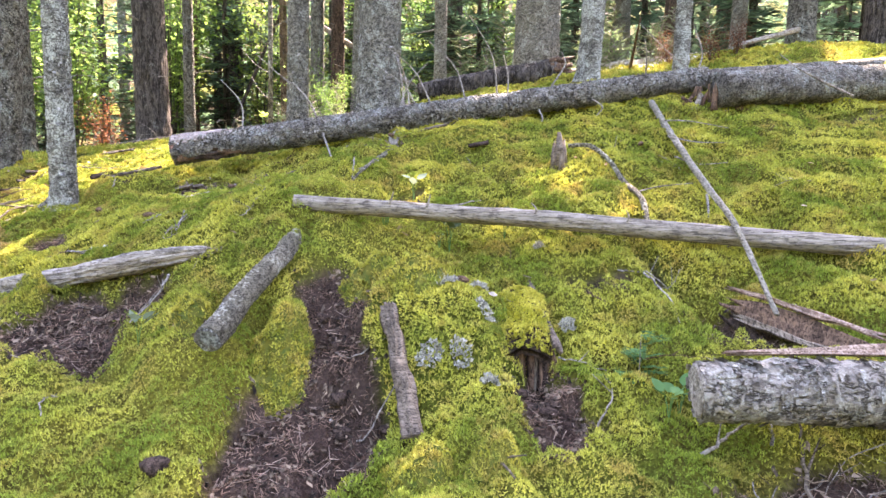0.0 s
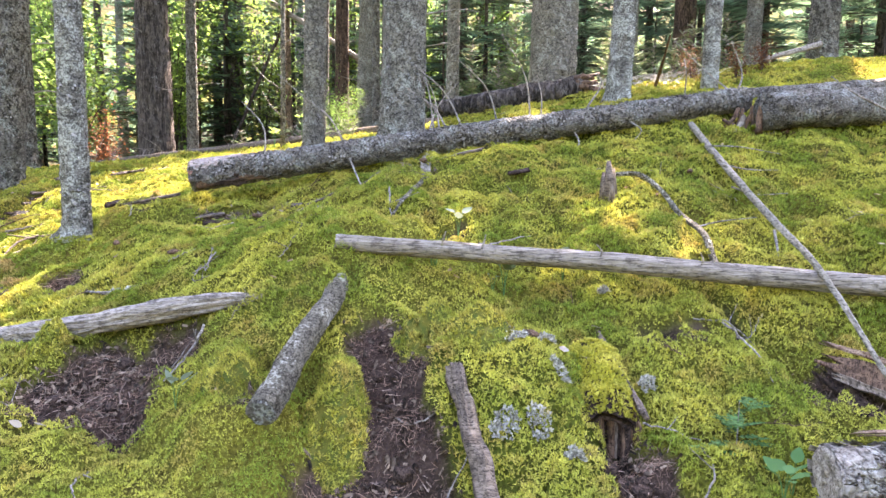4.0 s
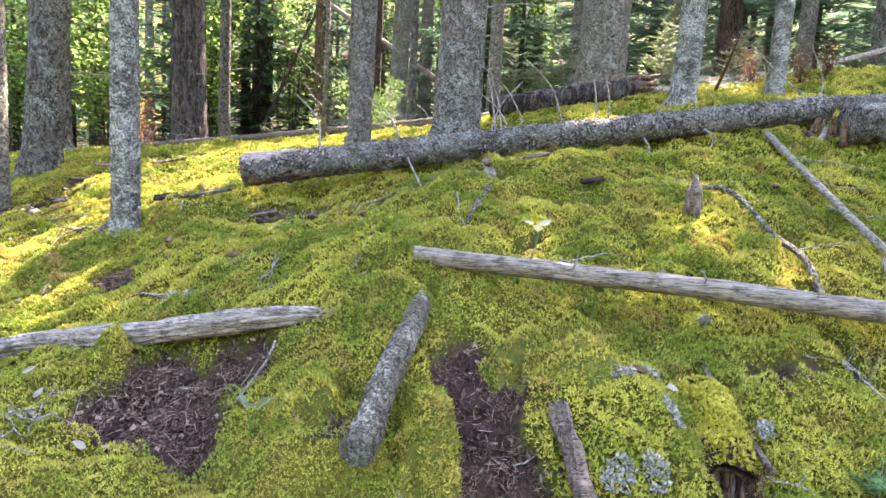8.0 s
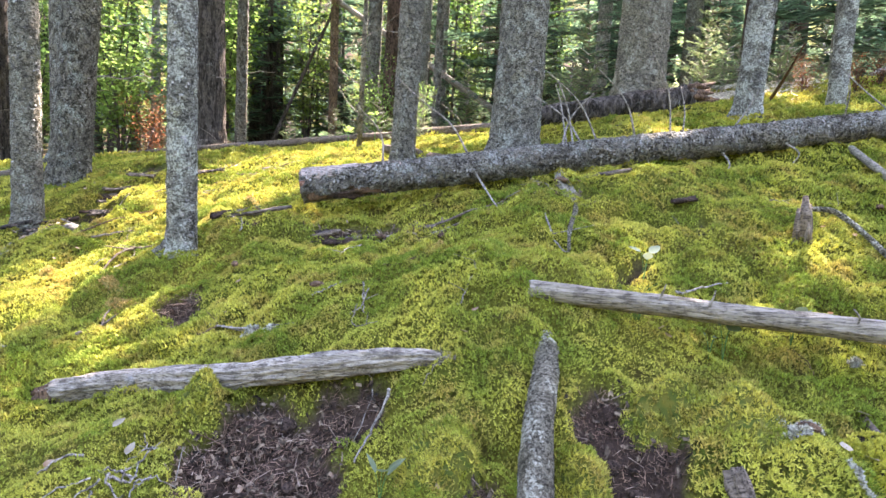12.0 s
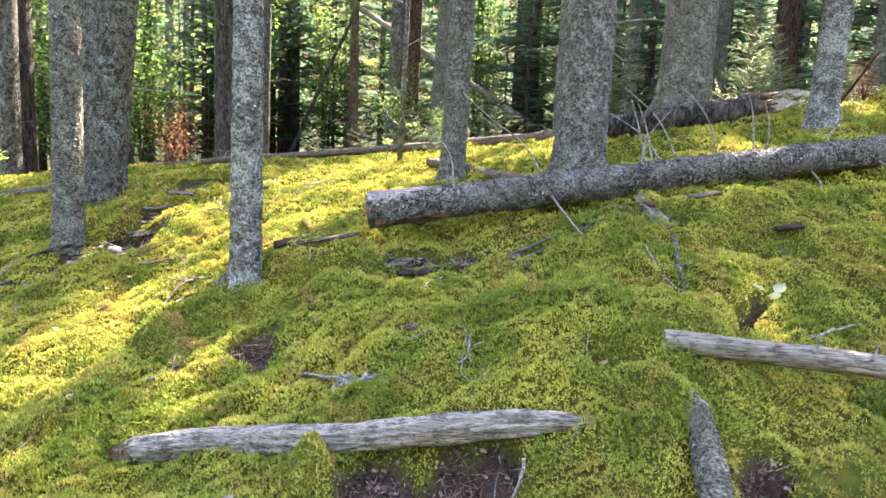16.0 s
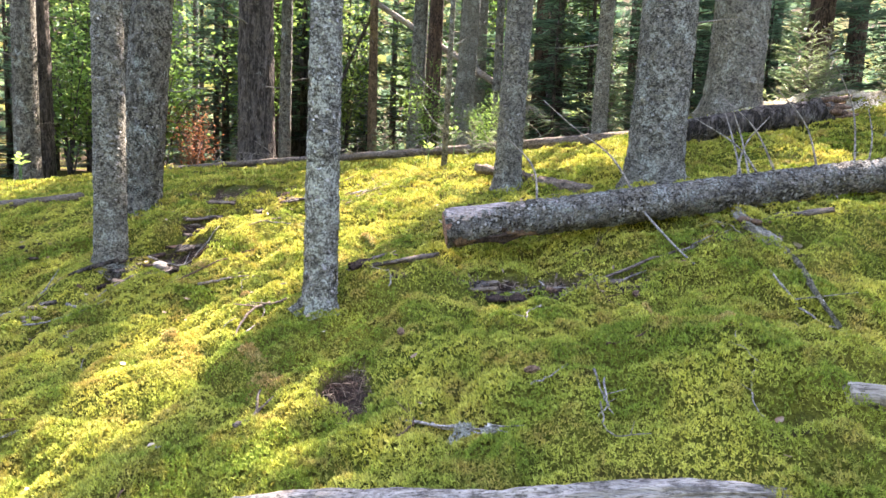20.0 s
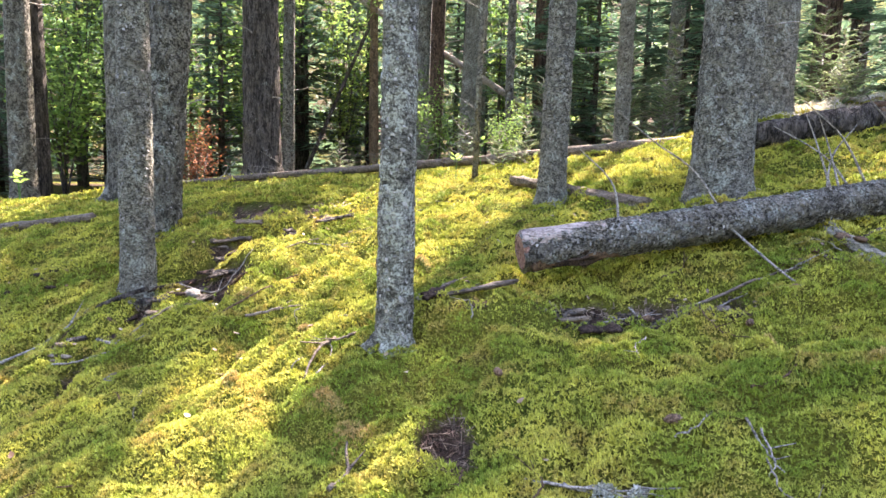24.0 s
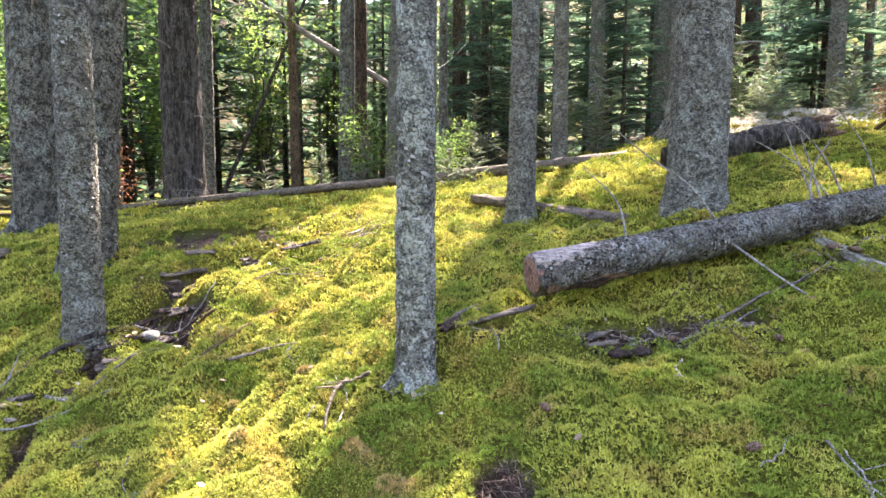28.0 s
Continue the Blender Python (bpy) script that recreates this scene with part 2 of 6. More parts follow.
def coords(nt, stretch=(1, 1, 1), shift=True):
    tc = nt.nodes.new("ShaderNodeTexCoord")
    mp = nt.nodes.new("ShaderNodeMapping")
    mp.inputs["Scale"].default_value = stretch
    nt.links.new(tc.outputs["Object"], mp.inputs["Vector"])
    if shift:
        info = nt.nodes.new("ShaderNodeObjectInfo")
        add = nt.nodes.new("ShaderNodeVectorMath")
        add.operation = "MULTIPLY_ADD"
        nt.links.new(info.outputs["Random"], add.inputs[0])
        add.inputs[1].default_value = (13.0, 7.0, 5.0)
        nt.links.new(tc.outputs["Object"], add.inputs[2])
        nt.links.new(add.outputs[0], mp.inputs["Vector"])
    return mp.outputs[0]


def speckle(nt, vec, scale, detail=4.0, rough=0.6):
    n = node(nt, "ShaderNodeTexNoise", Scale=scale, Detail=detail, Roughness=rough)
    nt.links.new(vec, n.inputs["Vector"])
    return n.outputs["Fac"]


def ramp(nt, fac, *stops):
    r = nt.nodes.new("ShaderNodeValToRGB")
    els = r.color_ramp.elements
    while len(els) < len(stops):
        els.new(0.5)
    for e, (p, c) in zip(els, stops):
        e.position, e.color = p, (*c, 1) if not isinstance(c, float) else (c, c, c, 1)
    nt.links.new(fac, r.inputs[0])
    return r.outputs[0]


def blend(nt, fac, a, b):
    m = nt.nodes.new("ShaderNodeMix")
    m.data_type = "RGBA"
    for sock, val in ((m.inputs[0], fac), (m.inputs[6], a), (m.inputs[7], b)):
        if isinstance(val, bpy.types.NodeSocket):
            nt.links.new(val, sock)
        elif isinstance(val, tuple):
            sock.default_value = (*val, 1)
        else:
            sock.default_value = val
    return m.outputs[2]


def bump(nt, bsdf, height, strength, distance):
    b = node(nt, "ShaderNodeBump", Strength=strength, Distance=distance)
    nt.links.new(height, b.inputs["Height"])
    nt.links.new(b.outputs[0], bsdf.inputs["Normal"])


def ridge(nt, vec, scale, width, detail=3.0):
    """Thin wandering lines: 0 on a line, 1 off it."""
    n = speckle(nt, vec, scale, detail, 0.55)
    sub = nt.nodes.new("ShaderNodeMath")
    sub.operation = "SUBTRACT"
    nt.links.new(n, sub.inputs[0])
    sub.inputs[1].default_value = 0.5
    mag = nt.nodes.new("ShaderNodeMath")
    mag.operation = "ABSOLUTE"
    nt.links.new(sub.outputs[0], mag.inputs[0])
    return ramp(nt, mag.outputs[0], (0.0, 0.0), (width, 1.0))


def scales(nt, vec, scale, warp):
    """Jagged cells: their edge distance (0 on the joint) and a random tone for each."""
    wob = node(nt, "ShaderNodeTexNoise", Scale=scale * 1.1, Detail=3.0, Roughness=0.6)
    nt.links.new(vec, wob.inputs["Vector"])
    add = nt.nodes.new("ShaderNodeVectorMath")
    add.operation = "MULTIPLY_ADD"
    nt.links.new(wob.outputs["Color"], add.inputs[0])
    add.inputs[1].default_value = (warp / scale,) * 3
    nt.links.new(vec, add.inputs[2])
    out = []
    for feature, sock in (("DISTANCE_TO_EDGE", "Distance"), ("F1", "Color")):
        v = node(nt, "ShaderNodeTexVoronoi", Scale=scale)
        v.feature = feature
        nt.links.new(add.outputs[0], v.inputs["Vector"])
        out.append(v.outputs[sock])
    return out


def bark_material(name, dark, light, lichen, lichen_low, lichen_high, stretch=0.75, scale=34.0, crack=0.05):
    """Scaly bark: flakes of differing tone with dark edges, crack shade painted into the joints, fine grain, and crusts
    of lichen in patches.
    """
    m, nt, bsdf = shader(name)
    vec = coords(nt, (1, 1, stretch))
    even = coords(nt)
    edge, tone = scales(nt, vec, scale, 2.6)
    keep = ramp(nt, speckle(nt, vec, scale * 0.7, 3.0), (0.42, 1.0), (0.56, 0.0))
    joint = blend(nt, keep, ramp(nt, edge, (0.0, 0.0), (crack, 0.35), (crack * 3.5, 1.0)), (1.0, 1.0, 1.0))
    grain = speckle(nt, even, scale * 2.2, 8.0, 0.75)
    broad = speckle(nt, even, 2.6, 4.0, 0.65)
    tones = ramp(nt, tone, (0.1, tuple(0.45 * a + 0.55 * b for a, b in zip(dark, light))), (0.9, light))
    body = blend(nt, ramp(nt, grain, (0.38, 0.9), (0.54, 0.0)), tones, tuple(0.75 * c for c in dark))
    flecks = speckle(nt, coords(nt, (1, 1, 2.0 * stretch)), scale * 1.5, 2.0, 0.5)
    body = blend(nt, ramp(nt, flecks, (0.36, 0.85), (0.44, 0.0)), body, tuple(0.4 * c for c in dark))
    body = blend(nt, ramp(nt, flecks, (0.58, 0.0), (0.66, 0.6)), body, tuple(min(1.0, 1.35 * c) for c in light))
    body = blend(nt, ramp(nt, broad, (0.38, 0.6), (0.6, 0.0)), body, tuple(0.6 * a + 0.3 * b for a, b in zip(dark, light)))
    body = blend(nt, joint, tuple(0.3 * c for c in dark), body)
    patch = speckle(nt, even, 7.0, 7.0, 0.72)
    fine = speckle(nt, even, 85.0, 4.0, 0.65)
    sums = nt.nodes.new("ShaderNodeMath")
    sums.operation = "MULTIPLY_ADD"
    nt.links.new(fine, sums.inputs[0])
    sums.inputs[1].default_value = 0.55
    nt.links.new(patch, sums.inputs[2])
    crust = blend(nt, ramp(nt, fine, (0.42, 0.0), (0.56, 1.0)), tuple(0.45 * c for c in lichen), tuple(min(1.0, 1.25 * c) for c in lichen))
    col = blend(nt, ramp(nt, sums.outputs[0], (lichen_low, 0.0), (lichen_high, 0.92)), body, crust)
    nt.links.new(col, bsdf.inputs["Base Color"])
    bsdf.inputs["Roughness"].default_value = 0.88
    bsdf.inputs["Specular IOR Level"].default_value = 0.1
    hgt = nt.nodes.new("ShaderNodeMath")
    hgt.operation = "MULTIPLY_ADD"
    nt.links.new(grain, hgt.inputs[0])
    hgt.inputs[1].default_value = 1.3
    nt.links.new(joint, hgt.inputs[2])
    bump(nt, bsdf, hgt.outputs[0], 1.0, 0.02)
    return m


BARK = bark_material("spruce_bark", (0.085, 0.075, 0.058), (0.4, 0.378, 0.308), (0.37, 0.385, 0.325), 0.82, 0.92, 1.2, 44.0, 0.07)
BARK_LICHEN = bark_material("lichened_bark", (0.075, 0.07, 0.058), (0.4, 0.385, 0.325), (0.52, 0.535, 0.46), 0.75, 0.85, 1.4, 48.0, 0.07)
# Darker copy of the grey bark: shade on these trunks put into the colour.
BARK_SHADED = bark_material("shaded_bark", (0.06, 0.053, 0.042), (0.285, 0.268, 0.222), (0.3, 0.33, 0.29), 0.84, 0.95, 0.7, 32.0, 0.09)
# Orange-brown bark, its colour lightened to carry sunlight.
BARK_TAN_SUNLIT = bark_material("sunlit_orange_bark", (0.09, 0.056, 0.035), (0.33, 0.23, 0.15), (0.34, 0.28, 0.2), 0.95, 1.2, 0.25, 34.0, 0.05)
BARK_DARK = bark_material("dark_bark", (0.05, 0.041, 0.034), (0.16, 0.135, 0.117), (0.21, 0.21, 0.185), 0.9, 1.1, 0.2, 26.0, 0.1)
BARK_RED = bark_material("reddish_bark", (0.052, 0.035, 0.026), (0.19, 0.125, 0.09), (0.24, 0.22, 0.18), 0.92, 1.1, 0.25, 28.0, 0.08)
LOG_BARK = bark_material("log_bark", (0.07, 0.06, 0.048), (0.335, 0.305, 0.26), (0.33, 0.345, 0.31), 0.8, 0.92, 1.0, 40.0, 0.08)
STICK_BARK = bark_material("stick_bark", (0.09, 0.08, 0.06), (0.36, 0.33, 0.255), (0.45, 0.44, 0.36), 0.82, 0.9, 1.0, 60.0, 0.05)
BARK_PLATES = bark_material("plated_bark", (0.17, 0.145, 0.12), (0.46, 0.415, 0.355), (0.46, 0.45, 0.4), 0.82, 0.98, 1.6, 15.0, 0.05)


def wood_material(name, dark, light, stretch, rough=0.8, stain=0.55):
    """Weathered wood: fibres, dark checks along them, stains across them."""
    m, nt, bsdf = shader(name)
    vec = coords(nt, stretch)
    even = coords(nt)
    g = speckle(nt, vec, 70.0, 6.0, 0.7)
    checks = speckle(nt, vec, 170.0, 2.0, 0.5)
    s = speckle(nt, even, 14.0, 6.0, 0.72)
    fine = speckle(nt, even, 70.0, 3.0, 0.6)
    col = ramp(nt, g, (0.36, dark), (0.6, light))
    col = blend(nt, ramp(nt, fine, (0.42, 0.0), (0.7, 0.22)), col, tuple(min(1.0, 1.25 * c) for c in light))
    col = blend(nt, ramp(nt, checks, (0.36, 0.75), (0.46, 0.0)), col, tuple(0.3 * c for c in dark))
    col = blend(nt, ramp(nt, s, (stain - 0.04, 0.0), (stain + 0.1, 0.75)), col, tuple(0.4 * c for c in dark))
    nt.links.new(col, bsdf.inputs["Base Color"])
    bsdf.inputs["Roughness"].default_value = rough
    bsdf.inputs["Specular IOR Level"].default_value = 0.1
    bump(nt, bsdf, checks, 0.8, 0.006)
    return m


WOOD_GREY = wood_material("weathered_wood", (0.12, 0.098, 0.078), (0.36, 0.315, 0.262), (0.1, 1, 1))
WOOD_POLE = wood_material("pole_wood", (0.095, 0.078, 0.061), (0.275, 0.24, 0.195), (0.08, 1, 1), 0.8, 0.58)
WOOD_STICK = wood_material("stick_wood", (0.08, 0.07, 0.053), (0.26, 0.235, 0.185), (1, 0.3, 1), 0.85, 0.59)
WOOD_ROOT = wood_material("root_wood", (0.07, 0.052, 0.04), (0.25, 0.2, 0.15), (1, 0.5, 0.14), 0.85, 0.6)
WOOD_ROT = wood_material("rotten_wood", (0.035, 0.021, 0.015), (0.18, 0.11, 0.07), (1, 1, 0.2))
WOOD_CUT = wood_material("cut_wood", (0.2, 0.12, 0.085), (0.42, 0.3, 0.23), (1, 1, 1))
WOOD_END = wood_material("sawn_end_wood", (0.13, 0.06, 0.045), (0.34, 0.2, 0.155), (1, 1, 1))
WOOD_BROWN = wood_material("brown_wood", (0.05, 0.038, 0.03), (0.19, 0.15, 0.115), (0.1, 1, 1), 0.85, 0.56)
WOOD_PINK = wood_material("bared_wood", (0.17, 0.13, 0.115), (0.42, 0.34, 0.3), (0.2, 1, 1))
TWIG = wood_material("dead_twig", (0.09, 0.08, 0.068), (0.34, 0.3, 0.26), (1, 1, 1))


def leaf_material(name, a, b, through=0.4, scale=1.3, fine=9.0, c=None, vary=0.6):
    m, nt, bsdf = shader(name)
    pos = nt.nodes.new("ShaderNodeNewGeometry")
    info = nt.nodes.new("ShaderNodeObjectInfo")
    wide = speckle(nt, pos.outputs["Position"], scale, 4.0, 0.6)
    near = speckle(nt, pos.outputs["Position"], fine, 3.0, 0.6)
    mid = ramp(nt, wide, (0.4, a), (0.6, b))
    isl = ramp(nt, pos.outputs["Random Per Island"], (0.0, 1.0 - vary), (1.0, 1.0 + vary))
    mul = nt.nodes.new("ShaderNodeMix")
    mul.data_type, mul.blend_type = "RGBA", "MULTIPLY"
    mul.inputs[0].default_value = 1.0
    if c is not None:
        mid = blend(nt, ramp(nt, near, (0.5, 0.0), (0.68, 0.75)), mid, c)
    nt.links.new(mid, mul.inputs[6])
    nt.links.new(isl, mul.inputs[7])
    nt.links.new(mul.outputs[2], bsdf.inputs["Base Color"])
    bsdf.inputs["Roughness"].default_value = 0.65
    bsdf.inputs["Specular IOR Level"].default_value = 0.08
    trans = nt.nodes.new("ShaderNodeBsdfTranslucent")
    nt.links.new(mul.outputs[2], trans.inputs["Color"])
    mix = nt.nodes.new("ShaderNodeMixShader")
    mix.inputs[0].default_value = through
    nt.links.new(bsdf.outputs[0], mix.inputs[1])
    nt.links.new(trans.outputs[0], mix.inputs[2])
    nt.links.new(mix.outputs[0], nt.nodes["Material Output"].inputs["Surface"])
    return m


# The darker green patches also put hummock shade into the moss colour.
MOSS = leaf_material("moss_fronds", (0.165, 0.22, 0.03), (0.44, 0.415, 0.075), 0.2, 2.6, 6.0, (0.37, 0.255, 0.07), 0.5)
NEEDLES = leaf_material("spruce_needles", (0.058, 0.117, 0.07), (0.118, 0.192, 0.108), 0.45, 0.8)
# Lighter needle copy for seedlings: sunlight put into the base colour.
NEEDLES_SUNLIT = leaf_material("sunlit_needles", (0.13, 0.2, 0.09), (0.24, 0.3, 0.14), 0.35, 1.5)
NEEDLES_RUST = leaf_material("rust_needles", (0.13, 0.05, 0.024), (0.22, 0.095, 0.044), 0.35, 1.5)
LEAVES = leaf_material("broad_leaves", (0.1, 0.19, 0.045), (0.22, 0.32, 0.08), 0.55, 0.7)
HERB = leaf_material("herb_leaves", (0.06, 0.15, 0.05), (0.12, 0.24, 0.09), 0.4, 2.0)
LICHEN = leaf_material("reindeer_lichen", (0.27, 0.265, 0.22), (0.4, 0.39, 0.33), 0.2, 6.0)
LITTER = leaf_material("dry_litter", (0.05, 0.029, 0.021), (0.2, 0.128, 0.09), 0.1, 9.0)
DEAD_LEAF = leaf_material("dead_leaves", (0.2, 0.12, 0.075), (0.42, 0.34, 0.25), 0.25, 8.0)


def ground_material():
    m, nt, bsdf = shader("moss_and_peat")
    pos = nt.nodes.new("ShaderNodeNewGeometry").outputs["Position"]
    wide, mid, fine = speckle(nt, pos, 1.1, 4.0), speckle(nt, pos, 7.0, 4.0), speckle(nt, pos, 70.0, 4.0, 0.7)
    # Dead moss bed, kept extra dark to paint shade into gaps between fronds.
    moss = ramp(nt, wide, (0.36, (0.09, 0.12, 0.018)), (0.64, (0.17, 0.16, 0.026)))
    moss = blend(nt, ramp(nt, mid, (0.52, 0.0), (0.7, 0.8)), moss, (0.085, 0.064, 0.02))
    moss = blend(nt, ramp(nt, fine, (0.4, 0.7), (0.6, 0.0)), moss, (0.025, 0.018, 0.006))
    peat = ramp(nt, mid, (0.35, (0.011, 0.008, 0.006)), (0.66, (0.06, 0.04, 0.031)))
    peat = blend(nt, ramp(nt, fine, (0.46, 0.0), (0.62, 0.6)), peat, (0.09, 0.058, 0.044))
    mask = nt.nodes.new("ShaderNodeAttribute")
    mask.attribute_name = "bare"
    nt.links.new(blend(nt, mask.outputs["Fac"], moss, peat), bsdf.inputs["Base Color"])
    bsdf.inputs["Roughness"].default_value = 0.95
    bsdf.inputs["Specular IOR Level"].default_value = 0.03
    bump(nt, bsdf, fine, 0.9, 0.015)
    return m


GROUND = ground_material()
STONE = wood_material("pale_stone", (0.15, 0.135, 0.115), (0.29, 0.265, 0.23), (1, 1, 1), 0.85)

# ---- ground ----
def spread(lo, hi, step, reach, grow=1.13):
    """Even steps from lo to hi, then wider and wider ones out to reach."""
    mid = np.arange(lo, hi + step, step)
    out, d = [], step
    while sum(out) < reach:
        d *= grow
        out.append(d)
    tail = np.cumsum(out)
    return np.concatenate([lo - tail[::-1], mid, mid[-1] + tail])


gx, gy = np.meshgrid(spread(-5.0, 2.8, 0.024, 900), spread(1.5, 6.4, 0.024, 900))
GXN = gx.shape[1]
gx, gy = gx.ravel(), gy.ravel()
gz = lie(gx, gy)
gi = np.arange(len(gx)).reshape(-1, GXN)
gq = np.stack([gi[:-1, :-1], gi[:-1, 1:], gi[1:, 1:], gi[1:, :-1]], -1).reshape(-1, 4)
gme = mesh_of("ground", np.stack([gx, gy, gz - 0.028 * np.clip(1 - bare(gx, gy), 0, 1)], 1), gq, GROUND)
gme.attributes.new("bare", "FLOAT", "POINT").data.foreach_set("value", bare(gx, gy).astype(np.float32))
tagged(new("ground", gme), "mossy forest slope with bare patches of peat and needles", "ground", kind="structure")


# ---- moss ----
SLX, SLY = np.arange(-11.5, 7.6, 0.06), np.arange(-2.0, 13.6, 0.06)
SLZ = lie(*(a.ravel() for a in np.meshgrid(SLX, SLY)), False).reshape(len(SLY), len(SLX))
SLDY, SLDX = np.gradient(SLZ, 0.06, 0.06)


def slope_axes(x, y):
    i = np.clip(((x - SLX[0]) / 0.06).astype(int), 0, len(SLX) - 1)
    j = np.clip(((y - SLY[0]) / 0.06).astype(int), 0, len(SLY) - 1)
    dx, dy = SLDX[j, i], SLDY[j, i]
    n = np.stack([-dx, -dy, np.ones_like(x)], 1)
    n = n / np.linalg.norm(n, axis=1)[:, None]
    n[:, 2] += 0.5
    n /= np.linalg.norm(n, axis=1)[:, None]
    s = np.cross(n, np.array([0.31, 0.95, 0.05]))
    s /= np.linalg.norm(s, axis=1)[:, None]
    return n, s, np.cross(n, s)


def fronds(x, y, size, blades, lift=0.0, folded=True, slim=1.0):
    """Small stars of pointed leaflets that stand on the ground at x, y, higher on the crown of each tuft."""
    n, s, c = slope_axes(x, y)
    tuft = tufts(x, y, 30.0, 61)
    root = np.stack([x, y, lie(x, y) + lift + 0.016 * (0.35 - np.clip(tuft, 0, 0.9) ** 1.6)], 1)
    out, count = [], len(x)
    for b in range(blades):
        a = rng.uniform(0, 2 * np.pi, count)
        tilt = rng.uniform(0.15, 1.3, count)
        ln = size * rng.uniform(0.6, 1.4, count)
        way = np.sin(a)[:, None] * s + np.cos(a)[:, None] * c
        tip = root + ((np.sin(tilt) * ln)[:, None] * way + (np.cos(tilt) * ln)[:, None] * n)
        across = np.cross(way, n) * (slim * ln * rng.uniform(0.16, 0.34, count))[:, None]
        mid = root + (tip - root) * 0.45 + n * (0.15 * ln)[:, None]
        out += [root, mid - across, tip, mid + across] if folded else [root - across, tip, root + across]
    v = np.stack(out, 1).reshape(-1, 3)
    f = np.arange(len(v)).reshape(-1, 4 if folded else 3)
    return v, f


def scatter(x0, x1, y0, y1, per_m2):
    k = int((x1 - x0) * (y1 - y0) * per_m2)
    return rng.uniform(x0, x1, k), rng.uniform(y0, y1, k)


def moss_patch(x0, x1, y0, y1, per_m2, size, blades, slim=1.0, strip=None):
    """Moss on a stretch of the slope; a strip of it may be kept inside or outside the open ground beside the path."""
    x, y = scatter(x0, x1, y0, y1, per_m2)
    open_side = (x > -2.9 - 0.85 * (y - 1.7)) & (x < 0.45 + 0.78 * (y - 0.3)) & (y > np.interp(x, (-4.0, -2.9, -2.0, -1.4, 0.0), (3.6, 2.9, 2.1, 1.9, 1.75)))
    if strip is not None:
        x, y = x[open_side == strip], y[open_side == strip]
    keep = bare(x, y) < rng.uniform(0.15, 0.75, len(x))
    thin = fbm(flat3(x, y, 5.0), 2, 77) > rng.uniform(-2.2, -0.45, len(x))
    gap = tufts(x, y, 30.0, 61) < rng.uniform(0.58, 1.08, len(x))
    keep = keep & thin & gap
    x, y = x[keep], y[keep]
    return fronds(x, y, size * (1 + 0.35 * vnoise(flat3(x, y, 2.0), 5)), blades, 0.0, False, slim)


mv, mf = join([moss_patch(-5.0, 3.6, 1.75, 3.4, 30000, 0.0115, 3, 0.72, True), moss_patch(-5.0, 3.8, 3.4, 4.4, 25000, 0.0125, 3, 0.75, True), moss_patch(-6.4, 4.4, 4.4, 5.4, 15000, 0.0145, 3, 0.85, True),
               moss_patch(-7.0, 4.8, 5.4, 6.6, 9000, 0.018, 3, 0.9, True), moss_patch(-8.0, 5.5, 6.6, 8.4, 4600, 0.023, 3, 0.9, True), moss_patch(-9.5, 6.5, 8.4, 10.0, 1900, 0.032, 3, 1.0, True),
               moss_patch(-10.5, 6.5, 10.0, 13.0, 700, 0.045, 3, 1.0, True), moss_patch(-8.0, 5.0, -1.5, 6.2, 800, 0.036, 3, 1.0, False)])
tagged(new("moss", mesh_of("moss", mv, mf, MOSS, False)), "thick yellow-green feather moss carpet over the slope", "moss", kind="stuff")


# ---- trees ----
def bark_relief(size, depth, seed, flare=None, fissured=False):
    """Raised bark scales (or long ridges) on a trunk."""
    def relief(run, turn, pts):
        p = pts / (np.array([size, size, size * (5.0 if fissured else 1.7)]))
        d, r = cells(p + seed, seed)
        out = depth * (1.1 - 1.9 * d ** 1.5 + 0.7 * (r - 0.5)) + depth * 0.9 * vnoise(pts * 14.0, seed + 4)
        if flare is not None:
            lobes = 1 + 0.55 * np.sin(turn * 2 * np.pi * flare[2] + seed) + 0.3 * np.sin(turn * 2 * np.pi * 3 + 2 * seed)
            out = out + flare[0] * lobes * np.exp(-np.clip(run - flare[3], 0, None) / flare[1])
        return out
    return relief


def trunk_mesh(name, height, r0, lean, material, near, seed, size=0.028, depth=0.005, fissured=False, curve=0.0):
    """A trunk that starts below the ground at the origin."""
    step = {2: 0.016, 1: 0.03, 0: 0.5}[near]
    seg = {2: int(np.clip(2 * np.pi * r0 / 0.011, 44, 110)), 1: 40, 0: 10}[near]
    detail = 3.0 if near == 2 else (4.5 if near == 1 else 5.0)
    zs = np.concatenate([np.arange(-0.35, detail, step), np.linspace(detail, height, 14)])
    k = np.clip(zs, 0, None)
    wob = curve * np.sin(k * 0.55 + seed)
    path = np.stack([lean[0] * k + wob - wob[0], lean[1] * k + 0.6 * (wob - wob[0]), zs], 1)
    radii = r0 * (1 - 0.9 * np.clip(k / height, 0, 1) ** 1.15) + 0.01
    relief = bark_relief(size, depth, seed, (0.34 * r0, 0.05 + 0.3 * r0, 5, 0.3), fissured)
    v, f = tube(path, radii, seg, relief)
    return mesh_of(name, v, f, material), path, radii


